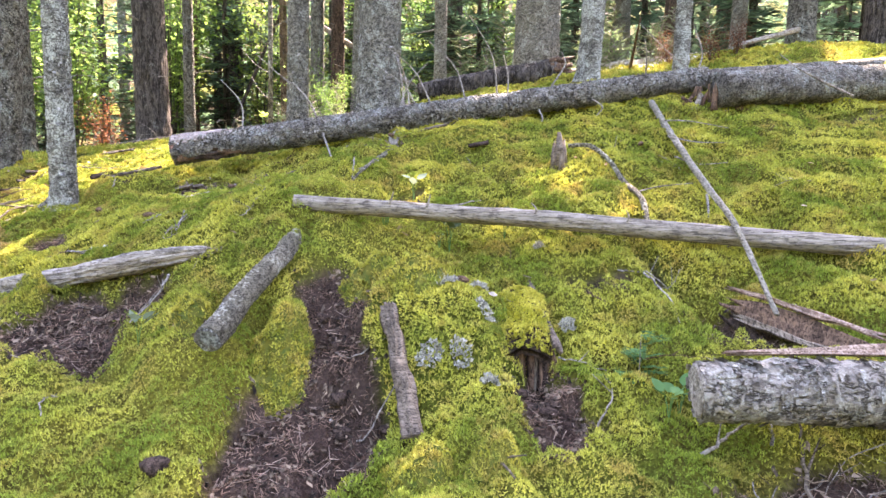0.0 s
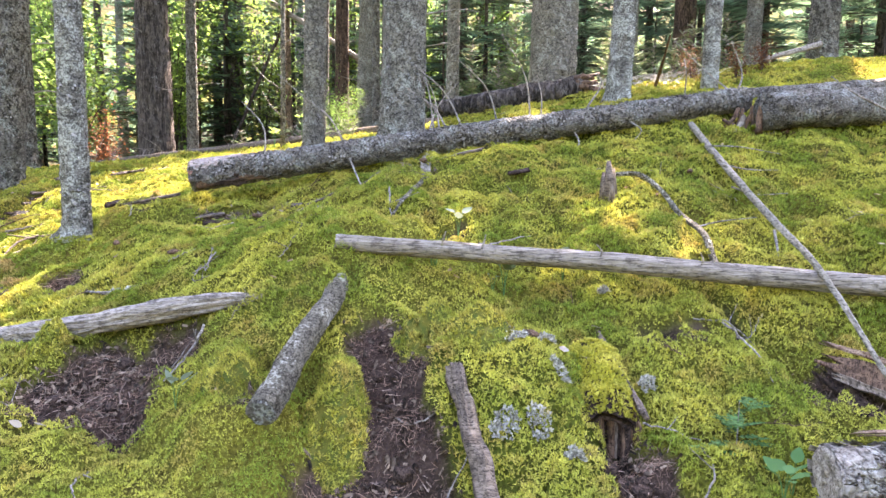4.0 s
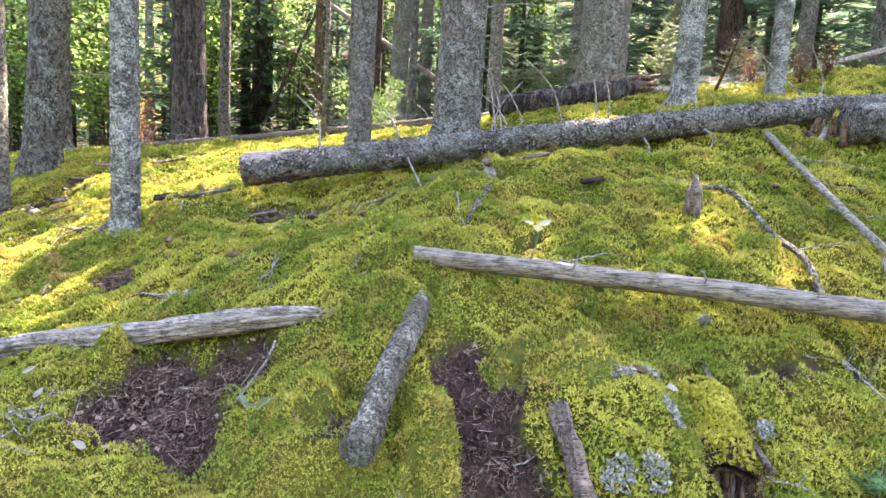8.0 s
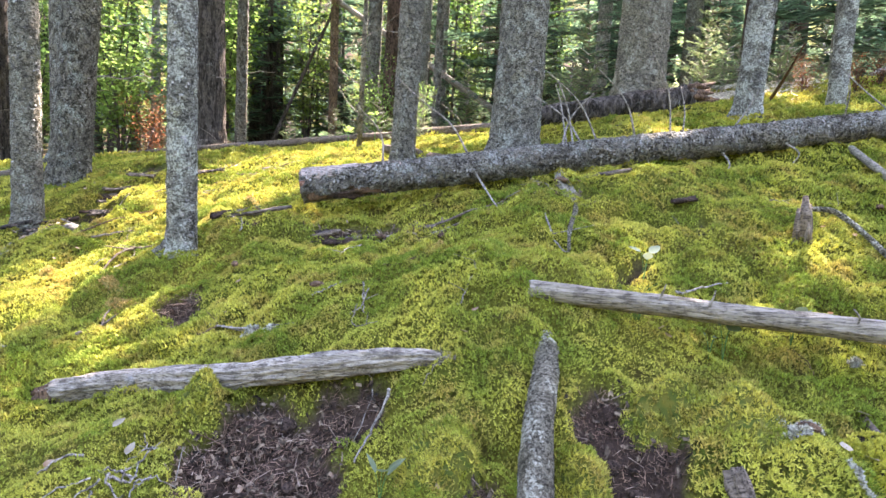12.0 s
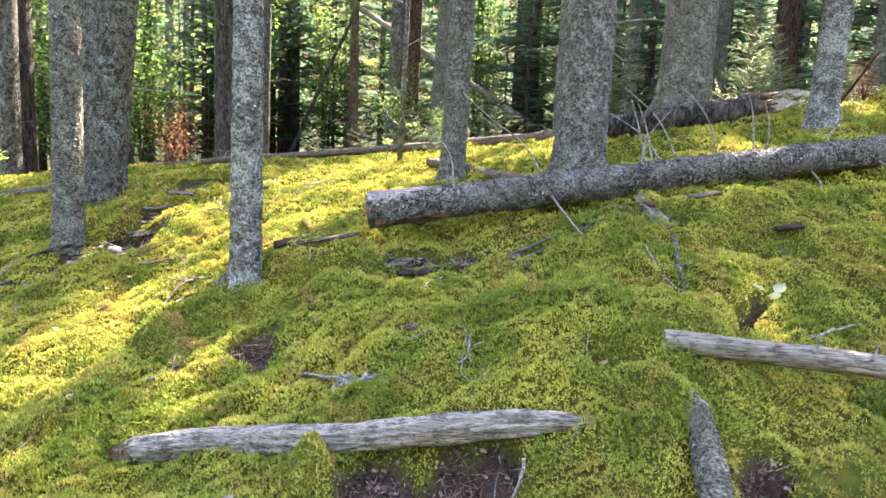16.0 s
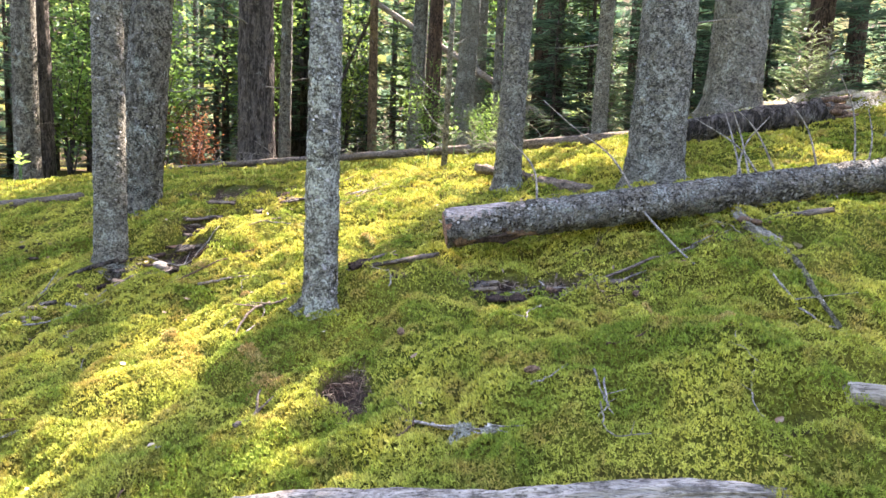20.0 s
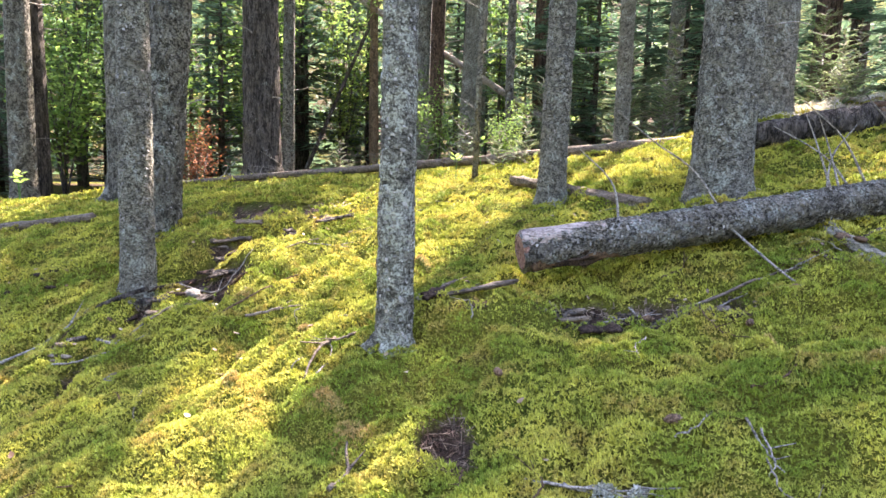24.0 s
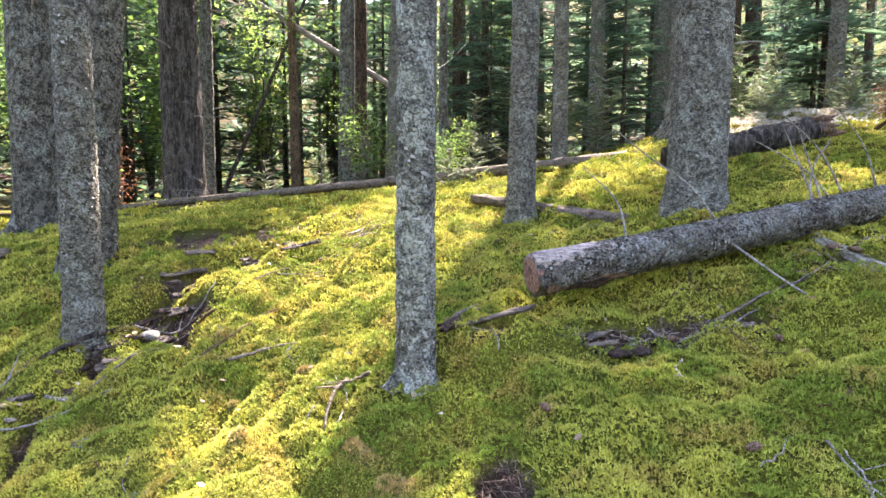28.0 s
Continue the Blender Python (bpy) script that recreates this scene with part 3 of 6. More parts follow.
def spray(origin, way, length, width, droop, count, r):
    """Flat needle sprays along one bough: N x 3 verts in fours."""
    way = way / (np.linalg.norm(way) + 1e-9)
    side = np.cross(way, (0, 0, 1.0))
    side /= np.linalg.norm(side) + 1e-9
    t = np.linspace(0.12, 1, count)
    spine = origin + way * (t * length)[:, None] + np.array([0, 0, -1.0]) * (droop * length * t ** 2)[:, None]
    out = []
    for sgn in (-1, 1):
        ln = width * length * (1.15 - t) * r.uniform(0.6, 1.2, count)
        tw = (side * sgn * 0.8 + way * 0.6) + r.normal(0, 0.12, (count, 3)) + np.array([0, 0, -0.12])
        tip = spine + tw * ln[:, None]
        nrm = np.cross(tw, (0.1, 0.05, 1.0))
        nrm /= np.linalg.norm(nrm, axis=1)[:, None] + 1e-9
        w = (0.13 * ln + 0.004)[:, None]
        m = spine + (tip - spine) * 0.4
        out.append(np.stack([spine, m - nrm * w, tip, m + nrm * w], 1))
    return np.concatenate(out).reshape(-1, 3)


def conifer_parts(seed, height, bottom, spread_m, whorls, boughs, count, droop=0.25, upward=0.15):
    """Foliage and bare boughs of a spruce, as (verts, faces) each."""
    r = np.random.default_rng(seed)
    leaf, wood = [], []
    for w in range(whorls):
        z = bottom + (height - bottom) * (w + r.uniform(-0.3, 0.3)) / whorls
        k = 1 - (z - bottom) / (height - bottom + 0.01)
        for b in range(boughs):
            a = r.uniform(0, 2 * np.pi)
            ln = spread_m * (0.18 + 0.82 * k) * r.uniform(0.55, 1.15)
            way = np.array([np.cos(a), np.sin(a), upward * r.uniform(0.2, 1.6)])
            o = np.array([0, 0, max(z, bottom) + r.uniform(-0.08, 0.08)])
            leaf.append(spray(o, way, ln, 0.3, droop, count, r))
            # a second, finer layer of twigs off each bough
            for q in range(3):
                u = r.uniform(0.3, 0.8)
                sub = way + r.normal(0, 0.45, 3) * (1, 1, 0.4)
                leaf.append(spray(o + way / np.linalg.norm(way) * ln * u - np.array([0, 0, droop * ln * u * u]), sub, ln * 0.5, 0.34, droop, max(6, count // 2), r))
            wv = np.stack([o, o + way * ln * 0.5 - (0, 0, droop * ln * 0.25), o + way * ln * 0.95 - (0, 0, droop * ln * 0.85)])
            wood.append(tube(wv, [0.012, 0.007, 0.002], 5, None, False))
    v = np.concatenate(leaf)
    return (v, np.arange(len(v)).reshape(-1, 4)), join(wood)


def shade_crown_mesh(name, seed, bottom, top, radius, clumps, material):
    """Unseen high crown of a big tree, added to shape shade: boughs thick with sprays."""
    r = np.random.default_rng(seed)
    out = []
    for c in range(clumps):
        z = bottom + (top - bottom) * r.uniform(0, 1) ** 1.2
        k = 1 - 0.85 * (z - bottom) / (top - bottom)
        a = r.uniform(0, 2 * np.pi)
        way = np.array([np.cos(a), np.sin(a), -0.12])
        o = np.array([0, 0, z])
        ln = radius * k * r.uniform(0.5, 1.1)
        out.append(spray(o, way, ln, 0.35, 0.15, 16, r))
        for q in range(4):
            u = r.uniform(0.25, 0.9)
            out.append(spray(o + way * ln * u, way + r.normal(0, 0.6, 3) * (1, 1, 0.3), 0.5 * ln, 0.5, 0.3, 9, r))
    v = np.concatenate(out)
    return mesh_of(name, v, np.arange(len(v)).reshape(-1, 4), material, False)


def stub_branch(path, radii, z, a, length, seed, rise=0.1):
    """A dead twig that grows from a trunk."""
    r = np.random.default_rng(seed)
    i = int(np.argmin(abs(path[:, 2] - z)))
    way = np.array([np.cos(a), np.sin(a), rise])
    p0 = path[i] + way * radii[i] * 0.7
    pts = [p0]
    for q in range(4):
        pts.append(pts[-1] + way * length / 4 + r.normal(0, 0.03 * length, 3))
    th = 0.004 + 0.012 * min(length, 1)
    return tube(bend(pts, 12), np.linspace(th, th * 0.25, 12), 6)


FLAKE = leaf_material("bark_flakes", (0.12, 0.112, 0.098), (0.225, 0.213, 0.19), 0.05, 5.0, 24.0)


def bark_flakes(path, radii, seed, count, top=2.9):
    """Small curled plates of bark that stand off a trunk or log."""
    r = np.random.default_rng(seed)
    tan, side, up = frames_along(path)
    upto = int(np.searchsorted(path[:, 2], top)) if abs(tan[:, 2]).mean() > 0.8 else len(path)
    i = r.integers(0, max(2, upto - 1), count)
    a = r.uniform(0, 2 * np.pi, count)
    out = np.cos(a)[:, None] * side[i] + np.sin(a)[:, None] * up[i]
    around = np.cross(tan[i], out)
    c = path[i] + out * (radii[i] * (1 + 0.02) + 0.002)[:, None]
    h, w = r.uniform(0.003, 0.008, count)[:, None], r.uniform(0.003, 0.011, count)[:, None]
    lift = r.uniform(0.001, 0.006, count)[:, None]
    low, high = c - tan[i] * h + out * lift, c + tan[i] * h
    v = np.stack([low - around * w * 0.7, low + around * w, high + around * w * 0.6, high - around * w], 1).reshape(-1, 3)
    return v, np.arange(len(v)).reshape(-1, 4)


CROWNS = {}


def tree(x, y, r0, lean=(0, 0), material=BARK, near=1, seed=1, label="", height=14.0, crown=(6.5, 2.0, 60), size=0.028, depth=0.005,
         fissured=False, stubs=(), curve=0.0, category="tree"):
    z = ground_z(x, y) if near else float(lie(np.array([x]), np.array([y]), False)[0])
    t = thing("spruce_tree", label, category, (x, y, z), "standing spruces")
    me, path, radii = trunk_mesh("trunk", height, r0, lean, material, near, seed, size, depth, fissured, curve)
    stem = part("trunk", me, t)
    if near == 2:
        v, f = bark_flakes(path, radii, seed, int(4500 * r0 * 2 + 400))
        tagged(part("bark_flake", mesh_of("bark_flake", v, f, FLAKE, False), stem), kind="stuff")
    if crown:
        key = (crown, seed % 3)
        if key not in CROWNS:
            # Crown size and clump count are set by where sun patches should fall.
            CROWNS[key] = shade_crown_mesh("crown", 100 + len(CROWNS), crown[0], height, crown[1], crown[2], NEEDLES)
        part("crown", CROWNS[key], t, "", pose(lean[0] * crown[0], lean[1] * crown[0], 0, 0, 0, 40 * seed))
    if near == 1:
        r = np.random.default_rng(seed * 7)
        stubs = stubs + tuple((float(r.uniform(0.8, 4.2)), float(r.uniform(0, 360)), float(r.uniform(0.15, 0.9))) for _ in range(6))
    for q, (sz, a, ln) in enumerate(stubs):
        v, f = stub_branch(path, radii, sz, radians(a), ln, seed * 10 + q)
        part("dead_branch", mesh_of("dead_branch", v, f, TWIG), t)
    return t


G_BARK = "grey scaly-barked spruce trunk with pale lichen, rooted in moss"
tree(-2.672, 4.44, 0.069, (0.004, 0.006), BARK_LICHEN, 2, 3, "slender spruce trunk mottled with pale grey lichen, rooted in moss", 11, (6.0, 1.5, 40), 0.022, 0.0045, stubs=((2.9, 200, 0.05), (2.2, 80, 0.04)))
tree(-4.5, 5.76, 0.095, (0.0, 0.01), BARK, 2, 4, "slim grey spruce trunk with flaking bark on the slope", 13, (6.5, 1.6, 45), 0.024, 0.005)
tree(-4.97, 7.0, 0.165, (0.07, 0.03), BARK_SHADED, 2, 5, "stout grey spruce trunk with rough scaly bark", 15, (7.0, 2.0, 50), 0.032, 0.008)
tree(-5.45, 11.4, 0.27, (-0.005, 0.0), BARK_DARK, 1, 7, "thick dark spruce trunk with deeply furrowed bark", 17, (7.5, 2.2, 50), 0.04, 0.013, True)
tree(-5.5, 13.0, 0.1, (0.012, 0.0), BARK_SHADED, 1, 8, "thin brown-grey spruce trunk in the wood", 13, (7.0, 1.4, 30), 0.03, 0.005)
tree(-1.69, 6.66, 0.096, (0.018, 0.012), BARK, 2, 9, G_BARK, 12, (6.5, 1.4, 40), 0.024, 0.005, stubs=((1.1, 140, 0.3),))
tree(-0.77, 5.75, 0.165, (0.02, 0.012), BARK, 2, 10, "stout grey spruce trunk with scaly bark and flared roots", 17, (7.0, 2.2, 60), 0.026, 0.0065, stubs=((1.0, 20, 0.5),))
tree(-0.39, 9.87, 0.085, (0.0, 0.0), BARK, 1, 11, "thin grey spruce trunk behind a fallen log", 12, (8.2, 1.1, 8))
tree(0.9, 8.9, 0.28, (0.012, 0.02), BARK, 2, 12, "massive grey-brown spruce trunk with scaly lichened bark", 19, (4.5, 1.95, 130), 0.04, 0.01)
tree(1.05, 6.1, 0.088, (0.04, 0.01), BARK_LICHEN, 2, 13, "pale lichened spruce trunk standing behind the long log", 13, (6.5, 1.6, 45), 0.024, 0.005)
tree(2.07, 6.75, 0.066, (0.01, 0.02), BARK_LICHEN, 1, 14, "slim lichened spruce trunk with green-grey bark", 12, (6.5, 1.4, 40), 0.026, 0.005)
# Added tree: its unseen crown throws shade on the left of the slope.
tree(-1.7, 11.5, 0.055, (0.0, 0.0), BARK_SHADED, 1, 29, "slim grey spruce added beyond the long thin log to cast shade", 12, (6.8, 1.6, 46))
tree(4.45, 11.2, 0.12, (0.01, 0.0), BARK, 1, 15, G_BARK, 13, (7.0, 1.8, 48))
tree(4.25, 8.8, 0.16, (0.0, 0.0), BARK_SHADED, 1, 16, G_BARK, 15, (6.5, 2.0, 75))
tree(5.2, 8.7, 0.2, (0.01, 0.0), BARK_DARK, 1, 17, "dark spruce trunk at the top of the slope", 15, (7.0, 1.8, 40))
tree(4.3, 14.0, 0.22, (0.01, 0.0), BARK_RED, 1, 18, "reddish-brown spruce trunk in the dark wood", 16, None)
tree(-4.36, 15.9, 0.1, (-0.01, 0.0), BARK_TAN_SUNLIT, 1, 19, "thin orange-brown dead spruce trunk", 11, None)
tree(-2.3, 14.2, 0.19, (0.03, 0.0), BARK, 1, 20, "grey spruce trunk leaning slightly in the wood", 15, (6.5, 2.3, 50))
tree(-3.25, 14.3, 0.15, (0.02, 0.0), BARK_SHADED, 1, 21, G_BARK, 14, (7.0, 1.5, 30))
tree(-3.0, 15.4, 0.16, (0.01, 0.0), BARK_RED, 1, 22, "dark reddish spruce trunk among others", 15, (7.0, 1.5, 30))
tree(1.15, 12.8, 0.12, (0.01, 0.0), BARK, 1, 23, G_BARK, 13, None)
tree(-6.38, 9.25, 0.235, (0.0, 0.0), BARK_SHADED, 1, 24, "broad grey spruce trunk at the edge of the wood", 17, (7.5, 2.2, 50), 0.034, 0.007)
tree(-8.86, 10.9, 0.17, (0.01, 0.0), BARK_SHADED, 1, 25, G_BARK, 15, (7.0, 1.8, 40))
tree(-8.98, 11.45, 0.15, (0.0, 0.0), BARK_DARK, 1, 26, "dark spruce trunk close beside a grey one", 15, (7.0, 1.8, 40))
tree(-7.34, 20.6, 0.3, (0.0, 0.0), BARK_DARK, 1, 27, "dark far spruce trunk in the wood", 17, (6.0, 2.2, 50))
for q in range(46):
    a, d = rng.uniform(-0.95, 0.75), rng.uniform(15, 34)
    tx, ty = -1.2 + d * math.sin(a), 1.0 + d * math.cos(a)
    tree(tx, ty, rng.uniform(0.06, 0.2), (rng.normal(0, 0.012), 0), (BARK, BARK_DARK, BARK_RED)[q % 3], 0, 30 + q % 9,
         "far spruce trunk in the green wood", 15, (6.0, 2.0, 8), category="tree")


# unseen spruces added beside and behind the path to block low sky light
for q in range(14):
    a, d = radians(80 + q * 15), rng.uniform(6, 13)
    tree(-1.2 + d * math.sin(a), 1.0 + d * math.cos(a), rng.uniform(0.1, 0.2), (0, 0), (BARK, BARK_DARK)[q % 2], 0, 40 + q % 9, "unseen spruce added beside the path to block sky light", 15, (6.0, 1.8, 12))


# ---- logs and fallen wood ----
def wood_relief(depth, seed, stretch=0.15, coarse=8.0):
    def relief(run, turn, pts):
        a = turn * 2 * np.pi
        p = np.stack([run * coarse * stretch * 2, np.cos(a) * 4, np.sin(a) * 4], 1)
        return depth * (fbm(p * 2.5, 3, seed) + 0.4 * vnoise(p * 9, seed + 8))
    return relief


def log_part(name, a, b, r0, r1, material, owner, seed, seg=64, step=0.018, relief=None, sag=0.0, label="", caps=True):
    a, b = np.array(a, float), np.array(b, float)
    n = max(8, int(np.linalg.norm(b - a) / step))
    t = np.linspace(0, 1, n)[:, None]
    path = a + (b - a) * t - np.array([0, 0, 1.0]) * sag * np.sin(t * np.pi) + 0.006 * np.stack([vnoise(np.stack([t[:, 0] * 6, t[:, 0] * 0 + s, t[:, 0] * 0], 1), seed) for s in (1, 2, 3)], 1)
    v, f = tube(path, np.linspace(r0, r1, n), seg, relief, caps)
    return part(name, mesh_of(name, v, f, material), owner, label), path


def sawn_disc(at, way, radius, material, owner, seed, label=""):
    """A weathered sawn end: rings of points, dished and checked, with a rim that reaches back into the log."""
    at, way = np.array(at, float), np.array(way, float) / np.linalg.norm(way)
    side = np.cross(way, (0, 0, 1.0))
    side /= np.linalg.norm(side)
    up = np.cross(side, way)
    rings, seg = 12, 48
    a = np.arange(seg) * 2 * np.pi / seg
    v = []
    for k in range(rings + 1):
        r = radius * (1 - k / rings)
        ca, sa = np.cos(a) * r, np.sin(a) * r
        out = 0.004 * fbm(np.stack([ca * 60, sa * 60, 0 * a + seed], 1), 3, seed) - 0.004 * (k == 0)
        v.append(at + side * ca[:, None] + up * sa[:, None] - way * out[:, None])
    v.append(v[0] + way * 0.03)
    v = np.concatenate([v[-1]] + v[:-1])
    i, j = np.arange(rings + 1)[:, None] * seg, np.arange(seg)[None, :]
    k = (j + 1) % seg
    q = np.stack([i + j, i + seg + j, i + seg + k, i + k], -1).reshape(-1, 4)
    return part("sawn_face", mesh_of("sawn_face", v, q, material), owner, label)


def twig(points, th, owner, material=TWIG, name="dead_twig", seg=6, label=""):
    p = bend(points, 14)
    v, f = tube(p, np.linspace(th, th * 0.35, 14), seg)
    return part(name, mesh_of(name, v, f, material), owner, label)


# long barked log that lies across the slope, its sawn end off the ground
LA, LB = np.array((-2.09, 4.8, 1.318)), np.array((1.80, 5.36, 1.945))
log = thing("fallen_log", "long grey-barked fallen log with a sawn end above moss", "log")
log_skin, _ = log_part("bark", LA, LB, 0.093, 0.085, LOG_BARK, log, 61, 80, 0.012, bark_relief(0.03, 0.008, 61))
v, f = bark_flakes(np.linspace(LA, LB, 200) , np.linspace(0.094, 0.087, 200), 61, 3200)
tagged(part("bark_flake", mesh_of("bark_flake", v, f, FLAKE, False), log_skin), kind="stuff")
UP = np.array((0, 0.0, 0.036))
log_part("bared_strip", LA + UP, LA + (LB - LA) * 0.15 + UP * 0.75, 0.078, 0.06, WOOD_PINK, log, 62, 64, 0.012, wood_relief(0.004, 62), label="pinkish bared wood along the top of the sawn end")
sawn_disc(LA - (LB - LA) * 0.002, LB - LA, 0.09, WOOD_END, log, 63, "weathered reddish sawn face")
for pts in (((0.21, 5.2, 1.66), (0.16, 5.2, 2.05), (-0.02, 5.15, 2.34)), ((0.27, 5.2, 1.68), (0.28, 5.2, 1.9), (0.24, 5.2, 2.07)),
            ((-0.02, 5.12, 1.64), (-0.11, 5.15, 1.95), (-0.32, 5.1, 2.15)), ((-0.26, 5.06, 1.62), (-0.41, 5.1, 1.92), (-0.63, 5.1, 2.11)),
            ((-0.48, 5.02, 1.62), (-0.52, 5.15, 1.9), (-0.56, 5.2, 2.05)), ((-1.06, 4.9, 1.47), (-0.9, 4.5, 1.25), (-0.72, 4.0, 1.08)),
            ((-1.61, 4.83, 1.44), (-1.64, 4.9, 1.66), (-1.8, 4.95, 1.83)), ((-1.08, 4.92, 1.53), (-1.21, 5.0, 1.74), (-1.4, 5.05, 1.88), (-1.59, 5.1, 2.04)),
            ((-0.38, 5.02, 1.64), (-0.5, 5.1, 1.83), (-0.73, 5.2, 1.99)), ((-0.44, 5.02, 1.62), (-0.48, 5.1, 1.87), (-0.55, 5.1, 2.04)),
            ((-0.53, 5.0, 1.6), (-0.46, 5.1, 1.83), (-0.32, 5.15, 2.0)), ((1.8, 5.38, 1.92), (1.56, 5.5, 2.15), (1.34, 5.6, 2.4)),
            ((1.72, 5.35, 1.96), (1.78, 5.4, 2.13), (1.73, 5.5, 2.38)), ((1.32, 5.28, 1.88), (1.3, 5.2, 2.07), (1.28, 5.2, 2.19)),
            ((0.5, 5.08, 1.66), (0.52, 5.0, 1.58), (0.46, 4.98, 1.5)), ((-0.2, 4.98, 1.52), (-0.18, 4.9, 1.42), (-0.22, 4.86, 1.36)),
            ((0.9, 5.12, 1.74), (0.96, 5.06, 1.68), (0.9, 5.02, 1.6)), ((0.6, 5.18, 1.84), (0.7, 5.2, 2.0), (0.68, 5.25, 2.1))):
    twig(pts, 0.0075, log)

# splintered butt beside it and the thicker log that it points to
butt = thing("broken_stump", "rotten red-brown broken stump between two logs", "stump", (1.82, 5.16, ground_z(1.82, 5.16)), "stumps")
for q in range(26):
    a = 2 * np.pi * q / 26 + rng.uniform(-0.15, 0.15)
    hgt, rr = rng.uniform(0.06, 0.24), rng.uniform(0.06, 0.16)
    foot = np.array((rr * np.cos(a) * 1.6, rr * np.sin(a), -0.06))
    v, f = tube(bend([foot * 1.25, foot + (0, 0, hgt * 0.5), foot * 0.95 + (rng.normal(0, 0.03), 0, hgt)], 8), np.linspace(0.026, 0.014, 8), 7, wood_relief(0.01, q))
    part("splinter", mesh_of("splinter", v, f, WOOD_GREY if q % 5 == 0 else WOOD_ROT), butt)

thick = thing("fallen_log", "thick weathered grey log lying on the upper slope", "log")
log_part("bark", (1.76, 4.98, 1.80), (5.2, 5.6, 2.06), 0.122, 0.14, LOG_BARK, thick, 71, 72, 0.02, bark_relief(0.045, 0.008, 71, None, False))
twig(((2.56, 4.75, 1.74), (2.18, 4.66, 1.88), (2.03, 4.7, 2.0)), 0.009, thick)
rear = thing("fallen_log", "slimmer grey log lying behind a thicker one", "log")
log_part("bark", (1.95, 5.85, 2.02), (5.6, 6.9, 2.42), 0.06, 0.085, LOG_BARK, rear, 72, 40, 0.03, bark_relief(0.04, 0.005, 72))
short = thing("fallen_log", "short dead limb leaning on a trunk foot", "log")
log_part("limb", (3.2, 8.2, 2.74), (4.2, 8.7, 3.06), 0.025, 0.035, WOOD_GREY, short, 73, 24, 0.03, wood_relief(0.006, 73))

# dark log with a crumbling end, in front of the massive spruce
dark = thing("fallen_log", "dark rotting log with a crumbling broken end", "log")
log_part("bark", (-0.5, 6.72, 1.98), (0.86, 6.83, 2.215), 0.085, 0.118, BARK_DARK, dark, 74, 56, 0.02, bark_relief(0.05, 0.009, 74))
for q in range(14):
    a = 2 * np.pi * q / 14
    o = np.array((0.8, 6.83, 2.21)) + 0.09 * np.array((0, np.cos(a), np.sin(a)))
    v, f = tube([o, o + (0.09, 0, 0.01) + rng.normal(0, 0.015, 3), o + (rng.uniform(0.12, 0.24), 0, 0.02) + rng.normal(0, 0.03, 3)], [0.035, 0.03, 0.008], 7, wood_relief(0.006, q))
    part("crumbling_end", mesh_of("crumbling_end", v, f, WOOD_ROT), dark)
# long thin log that crosses the back of the slope
back = thing("fallen_log", "long thin barkless log at the edge of the wood", "log")
log_part("stem", (-6.5, 10.62, 1.44), (-2.6, 9.31, 1.815), 0.034, 0.05, WOOD_BROWN, back, 75, 24, 0.05, wood_relief(0.006, 75))
log_part("stem", (-2.6, 9.31, 1.815), (0.2, 8.38, 2.1), 0.05, 0.075, WOOD_BROWN, back, 76, 28, 0.05, wood_relief(0.008, 76))
for q in range(16):
    u = rng.uniform(0.05, 0.95)
    o = np.array((-6.5, 10.62, 1.46)) * (1 - u) + np.array((0.2, 8.38, 2.12)) * u
    twig((o, o + (rng.normal(0, 0.1), rng.normal(0, 0.1), 0.12), o + (rng.normal(0, 0.25), rng.normal(0, 0.2), rng.uniform(0.1, 0.4))), 0.006, back)
small = thing("fallen_log", "short mossy brown log beside a slim trunk", "log")
log_part("stem", (-1.93, 7.35, ground_z(-1.93, 7.35) + 0.06), (-1.13, 5.98, ground_z(-1.13, 5.98) + 0.0), 0.04, 0.05, WOOD_BROWN, small, 77, 28, 0.02, wood_relief(0.012, 77))
leaner = thing("leaning_dead_trunk", "pale dead trunk leaning across the wood", "tree")
log_part("stem", (-5.6, 16.35, 6.0), (0.4, 14.5, 2.1), 0.055, 0.075, WOOD_GREY, leaner, 78, 16, 0.15, wood_relief(0.01, 78))
darkleaner = thing("leaning_dead_trunk", "thin dark dead stem leaning between trunks", "tree")
log_part("stem", (-5.95, 15.6, 1.38), (-3.9, 16.1, 6.3), 0.05, 0.03, BARK_DARK, darkleaner, 79, 12, 0.15)
dstick = thing("dead_stick", "dark broken stick leaning over the upper slope", "stick")
twig(((1.7, 7.3, 2.2), (1.62, 6.8, 2.4), (1.55, 6.35, 2.62)), 0.02, dstick, WOOD_ROT, "stem", 8)

# pale pole over the mound
pole = thing("fallen_pole", "long smooth grey barkless pole lying over the mossy mound", "log")
log_part("stem", (-0.835, 3.285, 1.045), (2.6, 2.98, 0.835), 0.036, 0.047, WOOD_POLE, pole, 81, 40, 0.02, wood_relief(0.0035, 81), sag=-0.012)
sawn_disc((-0.841, 3.2853, 1.0452), (3.43, -0.3, -0.2), 0.034, WOOD_GREY, pole, 82)
for s0 in (0.45, 0.62, 1.1, 1.5):
    o = np.array((-0.835 + s0, 3.26 - 0.09 * s0, 1.07 - 0.06 * s0))
    twig((o, o + (0.01, 0, 0.03), o + (rng.normal(0, 0.02), 0, 0.06)), 0.006, pole, WOOD_POLE, "knot")

